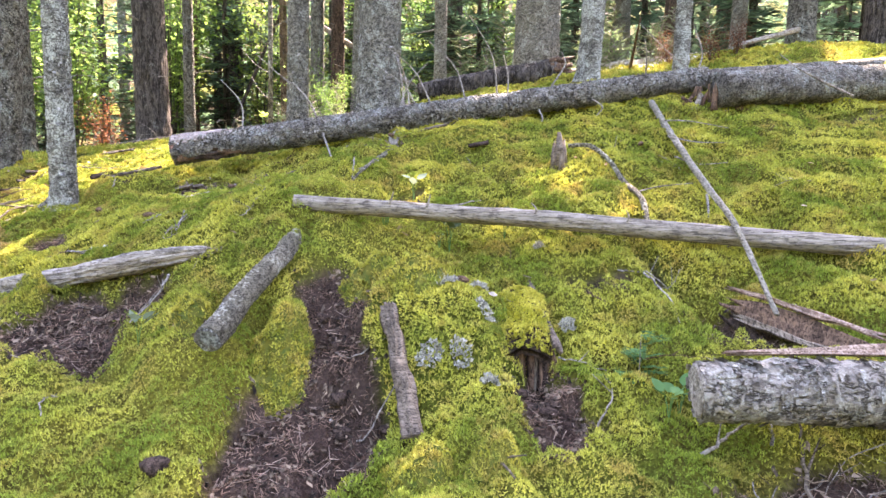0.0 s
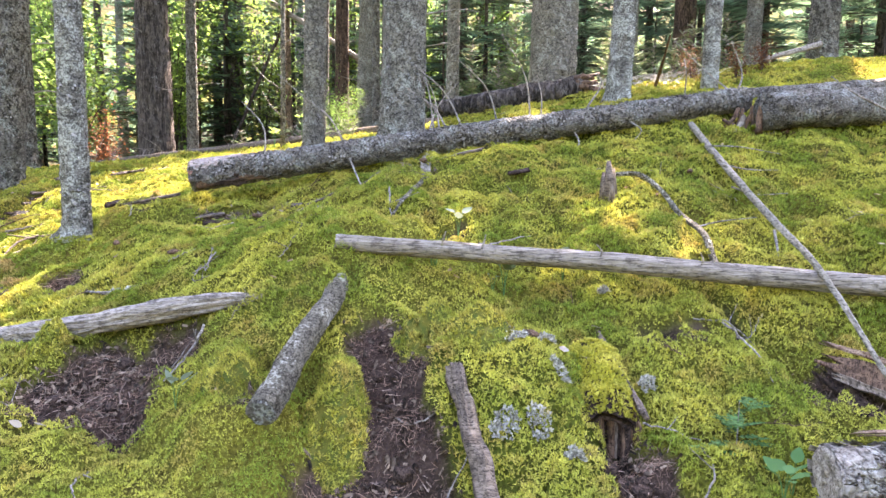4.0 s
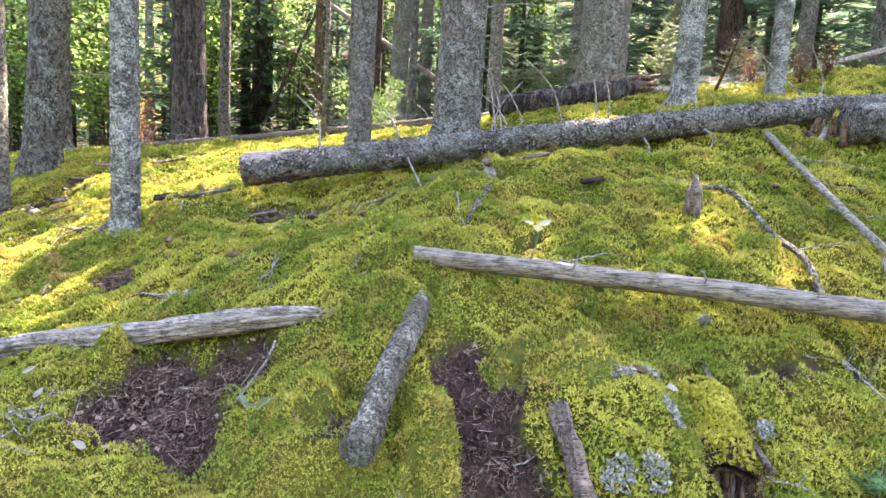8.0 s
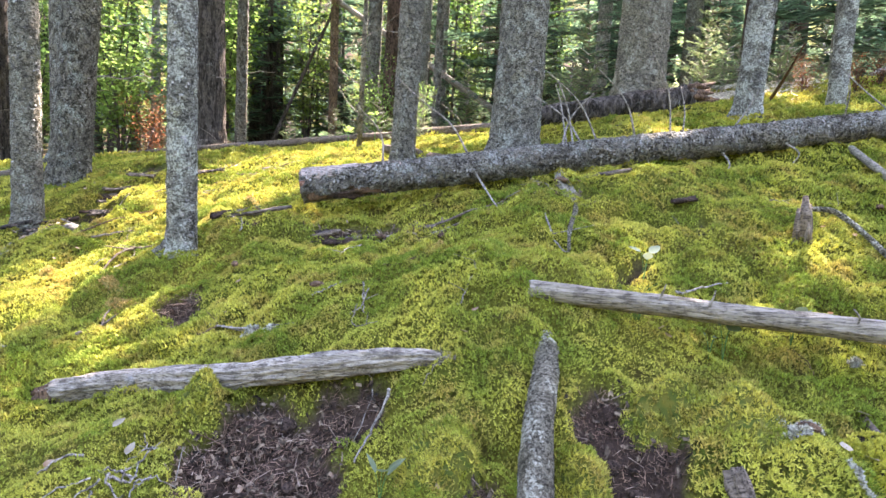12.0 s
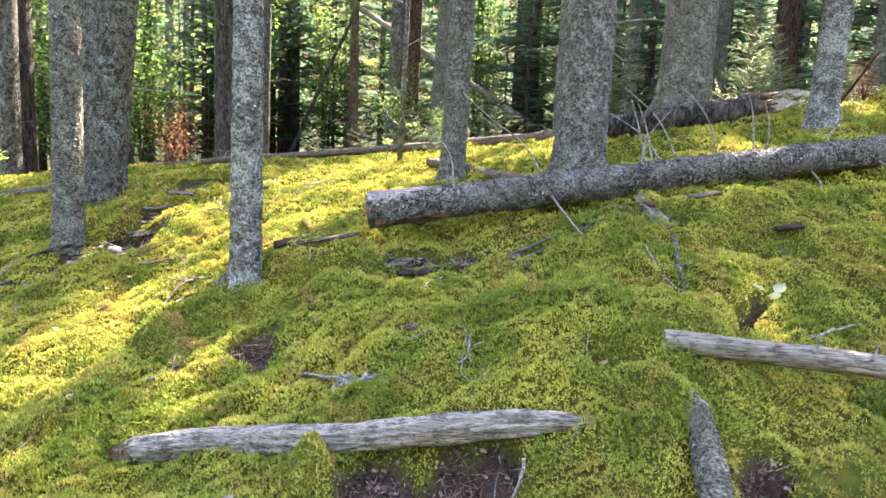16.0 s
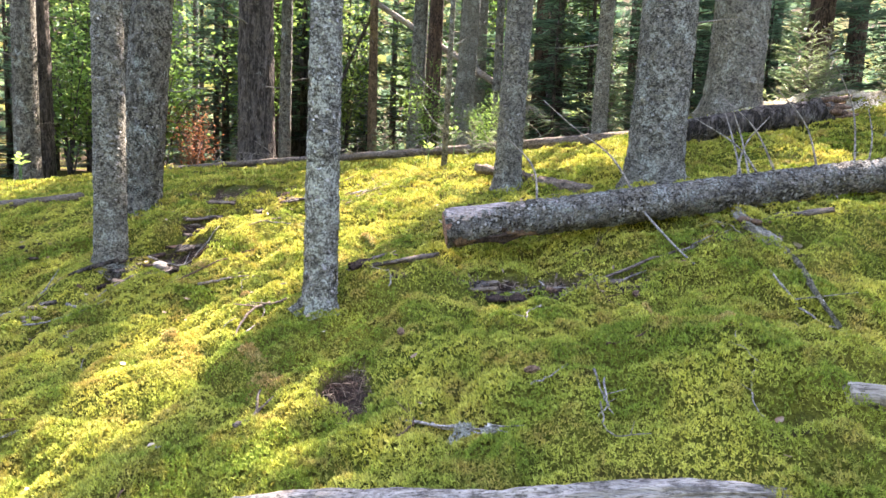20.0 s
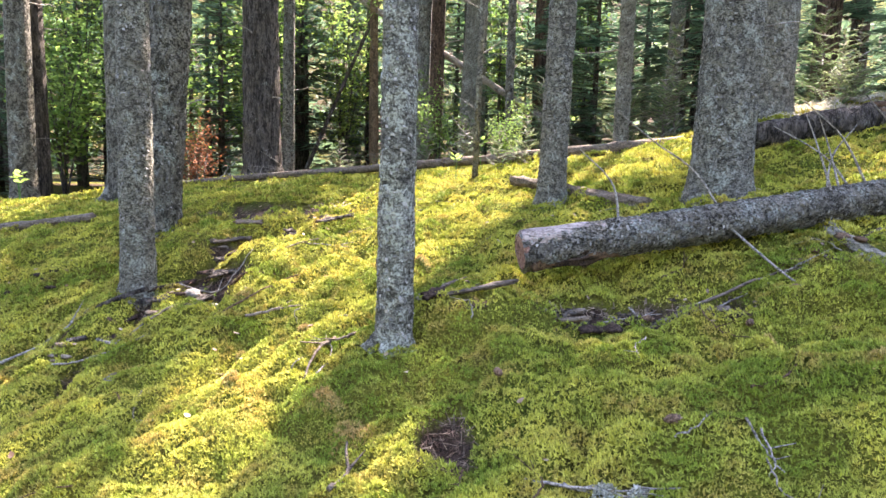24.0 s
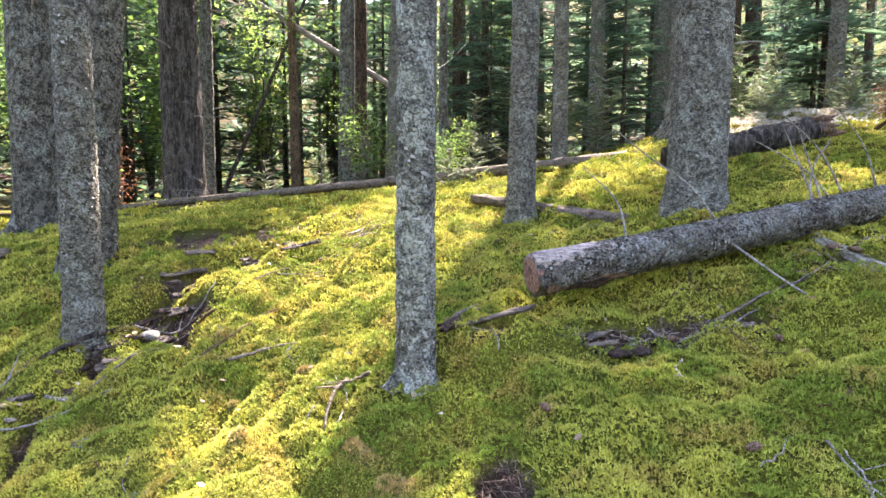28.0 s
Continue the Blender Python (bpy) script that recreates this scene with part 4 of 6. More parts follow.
# lichened stick on the bank and the weathered plank-like branch
stick = thing("lichened_branch", "thick lichened branch end leaning down the mossy bank", "log")
log_part("stem", (-0.89, 2.36, 0.628), (-0.793, 3.07, 0.885), 0.047, 0.04, STICK_BARK, stick, 83, 48, 0.012, wood_relief(0.004, 83, 0.5))
log_part("stem", (-0.793, 3.07, 0.885), (-0.785, 3.14, 0.915), 0.038, 0.016, STICK_BARK, stick, 84, 24, 0.01, wood_relief(0.006, 84))
sawn_disc((-0.8905, 2.357, 0.627), (0.097, 0.71, 0.257), 0.046, LOG_BARK, stick, 85, "end face in slightly darker bark")
plank = thing("weathered_branch", "half-sunken silvery weathered branch along the moss", "log")
PA, PB = np.array((-2.72, 3.33, 0.495)), np.array((-1.09, 3.03, 0.84))
pk = np.linspace(0, 1, 150)[:, None]
pp = PA + (PB - PA) * pk + np.array((0, 0, 1.0)) * (0.02 * np.sin(pk * np.pi) + 0.008 * np.sin(pk * 9.0)) + np.array((0, 1.0, 0)) * 0.012 * np.sin(pk * 7.0 + 1)
v, f = tube(pp, np.interp(pk[:, 0], (0, 0.04, 0.25, 0.45, 0.52, 0.56, 0.75, 0.86, 0.9, 1), (0.022, 0.044, 0.042, 0.05, 0.044, 0.036, 0.045, 0.036, 0.03, 0.016)), 48, wood_relief(0.01, 86, 0.12))
part("stem", mesh_of("stem", v, f, WOOD_GREY), plank)
log_part("rotten_end", PA - (PB - PA) * 0.02, PA + (PB - PA) * 0.04, 0.02, 0.045, WOOD_ROT, plank, 88, 30, 0.01, wood_relief(0.01, 88), label="dark crumbling end")

# near log at the foot of the slope
near_log = thing("fallen_log", "short barky log end with peeling grey plates", "log")
log_part("bark", (0.635, 2.14, 0.572), (2.3, 1.93, 0.67), 0.082, 0.095, BARK_PLATES, near_log, 91, 72, 0.012, bark_relief(0.05, 0.007, 91))
npath = np.linspace((0.64, 2.14, 0.572), (2.3, 1.93, 0.67), 90)
v, f = bark_flakes(npath, np.linspace(0.084, 0.097, 90), 191, 900)
v = (v.reshape(-1, 4, 3) - v.reshape(-1, 4, 3).mean(1)[:, None]) * 2.3 + v.reshape(-1, 4, 3).mean(1)[:, None]
tagged(part("bark_flake", mesh_of("bark_flake", v.reshape(-1, 3), f, BARK_PLATES, False), near_log), kind="stuff")
sawn_disc((0.628, 2.141, 0.5716), (1.665, -0.21, 0.1), 0.08, WOOD_GREY, near_log, 92)


PEAT = wood_material("dark_peat", (0.016, 0.011, 0.009), (0.075, 0.05, 0.038), (1, 1, 1), 0.95)


def splinter_board(a, b, width, thick, seed, face=(-0.25, -0.8, 0.55), cols=26, rows=9):
    """A torn board: ragged ends, fibrous faces, uneven edges."""
    a, b = np.array(a, float), np.array(b, float)
    way = (b - a) / np.linalg.norm(b - a)
    side = np.cross(way, face)
    side /= np.linalg.norm(side)
    nrm = np.cross(side, way)
    u, w = np.meshgrid(np.linspace(0, 1, cols), np.linspace(-1, 1, rows))
    u, w = u.ravel(), w.ravel()
    fib = vnoise(np.stack([u * 3, w * 5, u * 0 + seed], 1), seed)
    rag = 0.16 * vnoise(np.stack([u * 0, w * 7, u * 0 + seed], 1), seed + 3)
    run = u + rag * np.where(u > 0.5, u - 0.5, 0.5 - u) * 2
    half = width * (0.75 + 0.35 * vnoise(np.stack([u * 4, u * 0, u * 0 + seed], 1), seed + 5))
    mid = a + (b - a) * run[:, None] + side * (w * half)[:, None]
    up = nrm * (thick * (0.6 + 0.5 * fib))[:, None]
    v = np.concatenate([mid + up, mid - up])
    i = np.arange(cols * rows).reshape(rows, cols)
    q = np.stack([i[:-1, :-1], i[:-1, 1:], i[1:, 1:], i[1:, :-1]], -1).reshape(-1, 4)
    n = cols * rows
    rim = np.concatenate([i[0, :], i[1:, -1], i[-1, -2::-1], i[-2:0:-1, 0]])
    nxt = np.roll(rim, -1)
    return v, [np.concatenate([q, q[:, ::-1] + n, np.stack([rim, rim + n, nxt + n, nxt], 1)])]


for q, (pa, pb, w, th) in enumerate((((1.0, 2.74, 0.70), (1.36, 2.46, 0.60), 0.045, 0.012), ((1.03, 2.75, 0.755), (1.4, 2.44, 0.655), 0.014, 0.012), ((0.8, 2.2, 0.672), (1.5, 2.16, 0.715), 0.02, 0.009),
                                     ((1.0, 2.78, 0.65), (1.1, 2.58, 0.53), 0.035, 0.018), ((1.0, 2.7, 0.66), (1.2, 2.5, 0.6), 0.018, 0.012))):
    sp = thing("split_wood", "splintered tan and grey slab of split wood", "wood", group="split wood")
    v, f = splinter_board(pa, pb, w, th, 93 + q)
    part("slab", mesh_of("slab", v, f, (WOOD_ROT, WOOD_CUT, WOOD_CUT, PEAT, WOOD_ROOT)[q]), sp)

diag = thing("fallen_branch", "long pale dead branch lying diagonally down the moss", "branch")
dp = bend([(1.355, 5.21, 1.735), (1.25, 4.3, 1.4), (1.185, 3.6, 1.145), (1.125, 3.1, 0.985), (1.06, 2.56, 0.71)], 130)
v, f = tube(dp, np.linspace(0.024, 0.008, 130), 14, wood_relief(0.003, 97))
part("stem", mesh_of("stem", v, f, WOOD_STICK), diag)
twig(((1.19, 3.6, 1.1), (1.17, 3.5, 0.98), (1.16, 3.45, 0.9)), 0.008, diag)
for pts in (((1.25, 4.6, 1.55), (1.4, 4.5, 1.54), (1.65, 4.5, 1.5)), ((1.2, 4.3, 1.43), (1.39, 4.33, 1.4), (1.57, 4.35, 1.4)), ((1.15, 4.0, 1.3), (1.3, 4.05, 1.26), (1.45, 4.0, 1.27))):
    twig(pts, 0.006, diag)
crook = thing("crooked_branch", "crooked dark branch with pale lichen lying on moss", "branch")
cp = bend([(x, y, ground_z(x, y) + dz) for x, y, dz in ((0.58, 4.2, 0.03), (0.7, 4.15, 0.05), (0.8, 4.06, 0.05), (0.83, 3.85, 0.03), (0.86, 3.6, 0.03), (0.85, 3.4, 0.04), (0.87, 3.2, 0.06))], 50)
v, f = tube(cp, np.linspace(0.011, 0.017, 50), 14, wood_relief(0.003, 99))
part("stem", mesh_of("stem", v, f, STICK_BARK), crook)
twig((cp[30], cp[30] + (0.12, 0.0, 0.03), cp[30] + (0.3, 0.02, 0.05)), 0.005, crook)

# broken limb under the long log
limb = thing("broken_limb", "broken red-hearted limb propping under the long log", "wood")
log_part("stem", (-0.53, 5.02, 1.47), (-0.515, 4.5, 1.345), 0.045, 0.034, WOOD_STICK, limb, 101, 30, 0.012, wood_relief(0.012, 101))
log_part("red_heart", (-0.52, 4.56, 1.35), (-0.512, 4.46, 1.32), 0.03, 0.018, WOOD_ROT, limb, 102, 16, 0.01, wood_relief(0.008, 102), label="red-brown rotten heartwood")
tp = bend([(-0.51, 4.54, 1.36), (-0.53, 4.25, ground_z(-0.53, 4.25) + 0.03), (-0.6, 3.95, ground_z(-0.6, 3.95) + 0.03), (-0.637, 3.7, ground_z(-0.637, 3.7) + 0.02)], 60)
v, f = tube(tp, np.linspace(0.016, 0.006, 60), 12, wood_relief(0.004, 103))
part("stem", mesh_of("stem", v, f, STICK_BARK), limb)
for q in range(8):
    x, y = -0.62 + rng.normal(0, 0.09), 4.74 + rng.normal(0, 0.09)
    sc = thing("bark_piece", "loose brown slab of rotten bark", "wood", (x, y, ground_z(x, y) + 0.015), "bark pieces")
    v, f = tube(np.array(((0, 0, 0), (0.03, 0.01, 0.012), (0.07, 0.02, 0.01))) * rng.uniform(0.7, 1.6), np.array((0.02, 0.028, 0.014)), 8, wood_relief(0.008, q))
    v[:, 2] *= 0.5
    part("slab", mesh_of("slab", v, f, WOOD_ROT), sc, "", pose(0, 0, 0, rng.uniform(-20, 20), rng.uniform(-20, 20), rng.uniform(0, 360)))
nub = thing("wood_stub", "short weathered stub of a dead sapling in moss", "stump", (0.5, 4.02, ground_z(0.5, 4.02)), "stumps")
for q, (dx, dy, hh, w) in enumerate(((0, 0, 0.19, 0.028), (0.028, 0.01, 0.15, 0.02), (-0.025, 0.0, 0.13, 0.018), (0.01, -0.02, 0.07, 0.02))):
    v, f = tube(((dx * 1.4, dy * 1.4, -0.05), (dx, dy, hh * 0.5), (dx, dy + 0.01, hh)), (w, w * 0.85, w * 0.3), 9, wood_relief(0.007, q + 5))
    part("splinter", mesh_of("splinter", v, f, WOOD_ROOT if q % 2 else WOOD_BROWN), nub)

# hollow rotten stump with a cap of moss, and the bare root beside it
sx, sy, sz = 0.2, 2.66, 0.4
stump = thing("rotten_stump", "hollow rotten stump with a yellow moss cap", "stump", (sx, sy, sz), "stumps")
for q in range(22):
    u = q / 21
    fx, fy = -0.105 + 0.2 * u, 0.03 - 0.07 * abs(2 * u - 1) ** 2 + rng.normal(0, 0.008)
    top = 0.2 - 0.05 * abs(2 * u - 1) + rng.uniform(-0.03, 0.015)
    v, f = tube(bend([(fx, fy - 0.03, -0.1), (fx, fy - 0.01, top * 0.5), (fx + rng.normal(0, 0.01), fy + 0.01, top)], 9), np.linspace(0.017, 0.007, 9) * rng.uniform(0.6, 1.2), 7, wood_relief(0.008, 200 + q))
    part("splinter", mesh_of("splinter", v, f, WOOD_ROOT if q % 7 == 1 else (WOOD_ROT if q % 2 else PEAT)), stump)
v, f = splinter_board((0.04, 0.36, 0.335), (0.1, -0.03, 0.17), 0.026, 0.011, 231, (0.75, -0.3, 0.6))
part("shard", mesh_of("shard", v, f, WOOD_BROWN), stump, "grey-brown torn splinter of wood")


def cap_top(x, y):
    """Skin of the moss flap: it follows the bank, humps up and curls down over its ragged front."""
    front = -0.05 + 0.022 * vnoise(np.stack([x * 30, 0 * x, 0 * x], 1), 8)
    z = 0.222 + 0.42 * y - 4.0 * (x + 0.015) ** 2 - 6 * np.clip(-0.0 - y, 0, None) ** 1.6
    return z, front


gxx, gyy = (a.ravel() for a in np.meshgrid(np.linspace(-0.115, 0.085, 30), np.linspace(-0.05, 0.24, 34)))
gzz, _ = cap_top(gxx, gyy)
gyy = gyy + 0.022 * vnoise(np.stack([gxx * 30, 0 * gxx, 0 * gxx], 1), 8) * np.clip(0.3 - (gyy + 0.05) * 3, 0, 1) * 3
ci = np.arange(30 * 34).reshape(34, 30)
cq = np.stack([ci[:-1, :-1], ci[:-1, 1:], ci[1:, 1:], ci[1:, :-1]], -1).reshape(-1, 4)
low = np.stack([gxx, gyy + 0.01, gzz - 0.03 + 0.01 * vnoise(np.stack([gxx * 40, gyy * 40, 0 * gxx], 1), 9)], 1)
rim = np.concatenate([ci[0, :], ci[1:, -1], ci[-1, -2::-1], ci[-2:0:-1, 0]])
nxt, nn = np.roll(rim, -1), 30 * 34
cap = part("moss_cap", mesh_of("moss_cap", np.concatenate([np.stack([gxx, gyy, gzz], 1), low]), [np.concatenate([cq, cq[:, ::-1] + nn, np.stack([rim, nxt, nxt + nn, rim + nn], 1)])], PEAT), stump, "thick cap of yellow moss")
MOSS_YELLOW = leaf_material("yellow_moss", (0.36, 0.35, 0.05), (0.5, 0.45, 0.09), 0.3, 6.0, vary=0.35)
px, py = scatter(sx - 0.115, sx + 0.085, sy - 0.05, sy + 0.24, 30000)
topz, _ = cap_top(px - sx, py - sy)
fv, ff = fronds(px, py, np.full(len(px), 0.013), 4, topz + sz + 0.003 - lie(px, py))
part("moss_tuft", mesh_of("moss_tuft", fv - (sx, sy, sz), ff, MOSS_YELLOW, False), cap)
root = thing("bare_root", "grey weathered root standing out of the bank", "root")
log_part("stem", (-0.32, 2.65, 0.70), (-0.195, 2.31, 0.33), 0.026, 0.036, WOOD_BROWN, root, 105, 28, 0.012, wood_relief(0.012, 105))


# ---- undergrowth and the wood behind ----
KINDS = []
for seed, (hgt, low, wide, whorls, boughs, count, droop) in enumerate(((7.5, 0.25, 1.7, 20, 6, 13, 0.25), (9.0, 0.9, 1.9, 20, 6, 13, 0.3), (5.0, 0.15, 1.3, 16, 6, 13, 0.2), (11.0, 0.5, 2.2, 22, 6, 14, 0.3))):
    (fv, ff), (bv, bf) = conifer_parts(300 + seed, hgt, low, wide, whorls, boughs, count, droop)
    sv, sf = tube(((0, 0, -0.3), (0, 0, hgt * 0.5), (0, 0, hgt)), (0.02 * hgt / 2 + 0.01, 0.01 * hgt / 2, 0.004), 8)
    KINDS.append((mesh_of("foliage", fv, ff, NEEDLES, False), mesh_of("bough", bv, bf, BARK_DARK), mesh_of("stem", sv, sf, BARK_DARK)))
MINI = []
for seed, (hgt, wide, whorls) in enumerate(((1.0, 0.42, 9), (0.6, 0.3, 7), (1.6, 0.6, 11))):
    (fv, ff), (bv, bf) = conifer_parts(350 + seed, hgt, 0.05, wide, whorls, 5, 12, 0.1, 0.5)
    MINI.append((mesh_of("foliage", fv, ff, NEEDLES_SUNLIT, False), mesh_of("bough", bv, bf, TWIG)))


def flatz(x, y):
    return float(lie(np.array([x]), np.array([y]), False)[0])


def young(x, y, kind, size, turn):
    t = thing("young_spruce", "dense young spruce with drooping green boughs in the wood", "tree", (x, y, flatz(x, y)), "young spruces")
    t.scale = (size, size, size)
    t.rotation_euler = (0, 0, turn)
    for nm, me in zip(("foliage", "bough", "stem"), KINDS[kind]):
        tagged(part(nm, me, t), kind="" if nm == "stem" else "stuff")


def seedling(x, y, kind, size, turn):
    t = thing("spruce_seedling", "small spruce seedling with needles lightened as if sunlit", "seedling", (x, y, flatz(x, y)), "spruce seedlings")
    t.scale = (size, size, size)
    t.rotation_euler = (0, 0, turn)
    for nm, me in zip(("foliage", "bough"), MINI[kind]):
        tagged(part(nm, me, t), kind="stuff")


SPOTS = [(-9.5, 15.5), (-8.6, 18), (-7.2, 14.4), (-6.4, 17.5), (-4.9, 18.5), (-3.6, 17.6), (-1.6, 16.2), (-0.6, 13.4), (0.3, 15.0), (1.9, 14.5), (1.3, 11.9), (5.2, 12.4),
         (5.6, 13.2), (6.5, 11.2), (7.6, 13.5), (8.6, 10.6), (-11.5, 14), (-12.6, 17), (-10.8, 12.6), (-0.3, 15.6), (1.9, 17.2), (-2.4, 18.6), (4.5, 16.5), (9.8, 14.5), (7.0, 9.2), (2.6, 15.8), (-0.8, 18.4), (6.0, 17.0), (5.0, 15.0), (3.0, 18.5), (0.6, 17.8), (-2.6, 20.5), (-6.0, 21.0)]
for q, (x, y) in enumerate(SPOTS):
    young(x, y, 2 if q == 7 else q % 4, 0.75 + 0.3 * rng.uniform(), rng.uniform(0, 6.28))
for q in range(42):
    a, d = rng.uniform(-1.0, 0.85), rng.uniform(18, 42)
    young(-1.2 + d * math.sin(a), 1.0 + d * math.cos(a), q % 4, rng.uniform(1.1, 2.0), rng.uniform(0, 6.28))
for x, y, k, s in ((1.55, 8.6, 2, 0.55), (1.9, 8.9, 0, 0.9), (2.3, 8.2, 1, 0.9), (2.7, 9.0, 0, 0.8), (2.15, 8.05, 1, 0.8), (0.3, 10.4, 0, 1.0), (-0.1, 10.6, 2, 0.9), (0.6, 10.9, 2, 1.1), (-1.7, 8.7, 0, 0.6),
                   (-2.0, 8.6, 1, 0.7), (-2.35, 9.6, 1, 1.0), (-2.9, 11.0, 0, 0.8), (-1.2, 11.5, 2, 0.8), (3.3, 9.4, 0, 1.0), (5.0, 10.2, 2, 0.9), (5.9, 9.6, 0, 1.0), (-3.6, 12.6, 0, 0.9), (-4.6, 13.2, 1, 1.2), (2.0, 9.8, 2, 0.9), (2.6, 10.3, 0, 1.0)):
    seedling(x, y, k, s, rng.uniform(0, 6.28))


def leafy(seed, height, wide, leaves, size):
    r = np.random.default_rng(seed)
    wood, quads = [], []
    for b in range(9):
        a = r.uniform(0, 6.28)
        top = np.array((np.cos(a) * wide * r.uniform(0.2, 1), np.sin(a) * wide * r.uniform(0.2, 1), height * r.uniform(0.45, 1)))
        p = bend([(0, 0, -0.1), top * (0.3, 0.3, 0.5), top], 10)
        wood.append(tube(p, np.linspace(0.02, 0.004, 10), 5))
        k = leaves // 9
        at = p[r.integers(3, 10, k)] + r.normal(0, 0.22, (k, 3)) * (1, 1, 0.7)
        way = r.normal(0, 1, (k, 3)) * (1, 1, 0.5)
        way /= np.linalg.norm(way, axis=1)[:, None]
        side = np.cross(way, r.normal(0, 0.4, (k, 3)) + (0, 0, 1))
        side /= np.linalg.norm(side, axis=1)[:, None]
        s = (size * r.uniform(0.6, 1.3, k))[:, None]
        quads.append(np.stack([at, at + way * s * 0.45 + side * s * 0.32, at + way * s, at + way * s * 0.45 - side * s * 0.32], 1).reshape(-1, 3))
    v = np.concatenate(quads)
    return (v, np.arange(len(v)).reshape(-1, 4)), join(wood)


BUSHES = []
for seed, (hgt, wide, n, s, mat) in enumerate(((3.4, 1.3, 2300, 0.1, LEAVES), (5.0, 1.6, 3000, 0.1, LEAVES), (2.0, 0.8, 1200, 0.08, NEEDLES_RUST))):
    (fv, ff), (bv, bf) = leafy(400 + seed, hgt, wide, n, s)
    BUSHES.append((mesh_of("foliage", fv, ff, mat, False), mesh_of("stem", bv, bf, BARK_DARK)))


def bush(x, y, kind, size, turn, label, z=0.0):
    t = thing("leafy_bush", label, "bush", (x, y, flatz(x, y) + z), "bushes")
    t.scale = (size, size, size)
    t.rotation_euler = (0, 0, turn)
    for nm, me in zip(("foliage", "stem"), BUSHES[kind]):
        tagged(part(nm, me, t), kind="stuff")


for x, y, k, s in ((-7.6, 12.6, 0, 1.0), (-6.6, 14.6, 1, 1.0), (-8.6, 14.0, 1, 1.1), (-9.9, 13.5, 0, 1.1), (-11.0, 16.0, 1, 1.2), (-5.2, 16.6, 1, 1.0), (-7.0, 16.0, 1, 1.2), (-3.9, 19.5, 1, 1.2),
                   (-1.2, 20.0, 1, 1.3), (-13.0, 19.0, 1, 1.5), (-9.0, 21.0, 1, 1.6), (-2.8, 13.0, 0, 0.5), (-1.9, 9.4, 0, 0.22), (-10.3, 10.9, 0, 0.5), (0.9, 19.0, 1, 1.4),):
    bush(x, y, k, s, rng.uniform(0, 6.28), "broad-leaved bush with bright yellow-green leaves")
for x, y, s in ((-6.75, 12.0, 0.6), (2.6, 7.4, 0.2), (3.0, 7.7, 0.22), (2.2, 7.6, 0.2)):
    bush(x, y, 2, s, rng.uniform(0, 6.28), "dead bush of rust-brown needles")
sap = thing("thin_sapling", "thin bare sapling stem at the crest", "tree", (-2.27, 7.68, flatz(-2.27, 7.68)))
v, f = tube(((0, 0, -0.1), (0.02, 0, 1.2), (0.05, 0.02, 3.6)), (0.03, 0.025, 0.012), 10, wood_relief(0.003, 7))
part("stem", mesh_of("stem", v, f, BARK), sap)
for z0, a, ln in ((0.7, 170, 0.35), (1.2, 30, 0.4), (1.6, 200, 0.5), (0.4, 150, 0.3), (2.1, 330, 0.5)):
    a = radians(a)
    twig(((0.02, 0, z0), (0.5 * ln * np.cos(a), 0.5 * ln * np.sin(a), z0 + 0.12), (ln * np.cos(a), ln * np.sin(a), z0 + 0.3)), 0.006, sap)


# far woods that close the view
FAR = leaf_material("far_foliage", (0.07, 0.125, 0.065), (0.14, 0.2, 0.1), 0.45, 0.2)
fr = np.random.default_rng(900)
fk = 40000
fa, fd = fr.uniform(0, 2 * np.pi, fk), fr.uniform(38, 75, fk)
fz = 15 * fr.uniform(0, 1, fk) ** 1.2
fp = np.stack([-1.2 + fd * np.sin(fa), 1 + fd * np.cos(fa), fz], 1)
fw = fr.normal(0, 1, (fk, 3)) * (1, 1, 0.5)
fw /= np.linalg.norm(fw, axis=1)[:, None]
fs = np.cross(fw, fr.normal(0, 0.5, (fk, 3)) + (0, 0, 1))
fs /= np.linalg.norm(fs, axis=1)[:, None]
sz_ = fr.uniform(0.5, 1.5, fk)[:, None]
fv = np.stack([fp, fp + fw * sz_ * 0.5 + fs * sz_ * 0.3, fp + fw * sz_, fp + fw * sz_ * 0.5 - fs * sz_ * 0.3], 1).reshape(-1, 3)
tagged(new("far_woods", mesh_of("far_woods", fv, np.arange(len(fv)).reshape(-1, 4), FAR, False)), "distant green woods beyond the trunks", "woods", kind="stuff")


# ---- litter on bare ground ----
def shards(x, y, length, thick, z_up=0.004, tilt=0.25):
    """Thin flat slivers that lie about on the ground."""
    k = len(x)
    a = rng.uniform(0, 2 * np.pi, k)
    way = np.stack([np.cos(a), np.sin(a), rng.normal(0, tilt, k)], 1)
    ex = x + np.cos(a) * length * 0.5
    ey = y + np.sin(a) * length * 0.5
    p = np.stack([x, y, lie(x, y) + z_up + rng.uniform(0, 0.012, k)], 1)
    e = np.stack([ex, ey, np.clip(lie(ex, ey), p[:, 2] - 0.012, p[:, 2] + 0.008) + z_up + rng.uniform(0, 0.012, k)], 1)
    side = np.cross(way, (0, 0, 1.0))
    side /= np.linalg.norm(side, axis=1)[:, None]
    side = side * thick[:, None]
    up = np.array((0, 0, 1.0)) * thick[:, None]
    v = np.stack([p - side, p + up, p + side, e - side, e + up, e + side], 1).reshape(-1, 3)
    o = np.arange(k)[:, None, None] * 6
    q = (o + np.array([[0, 1, 4, 3], [1, 2, 5, 4]])[None]).reshape(-1, 4)
    return v, q


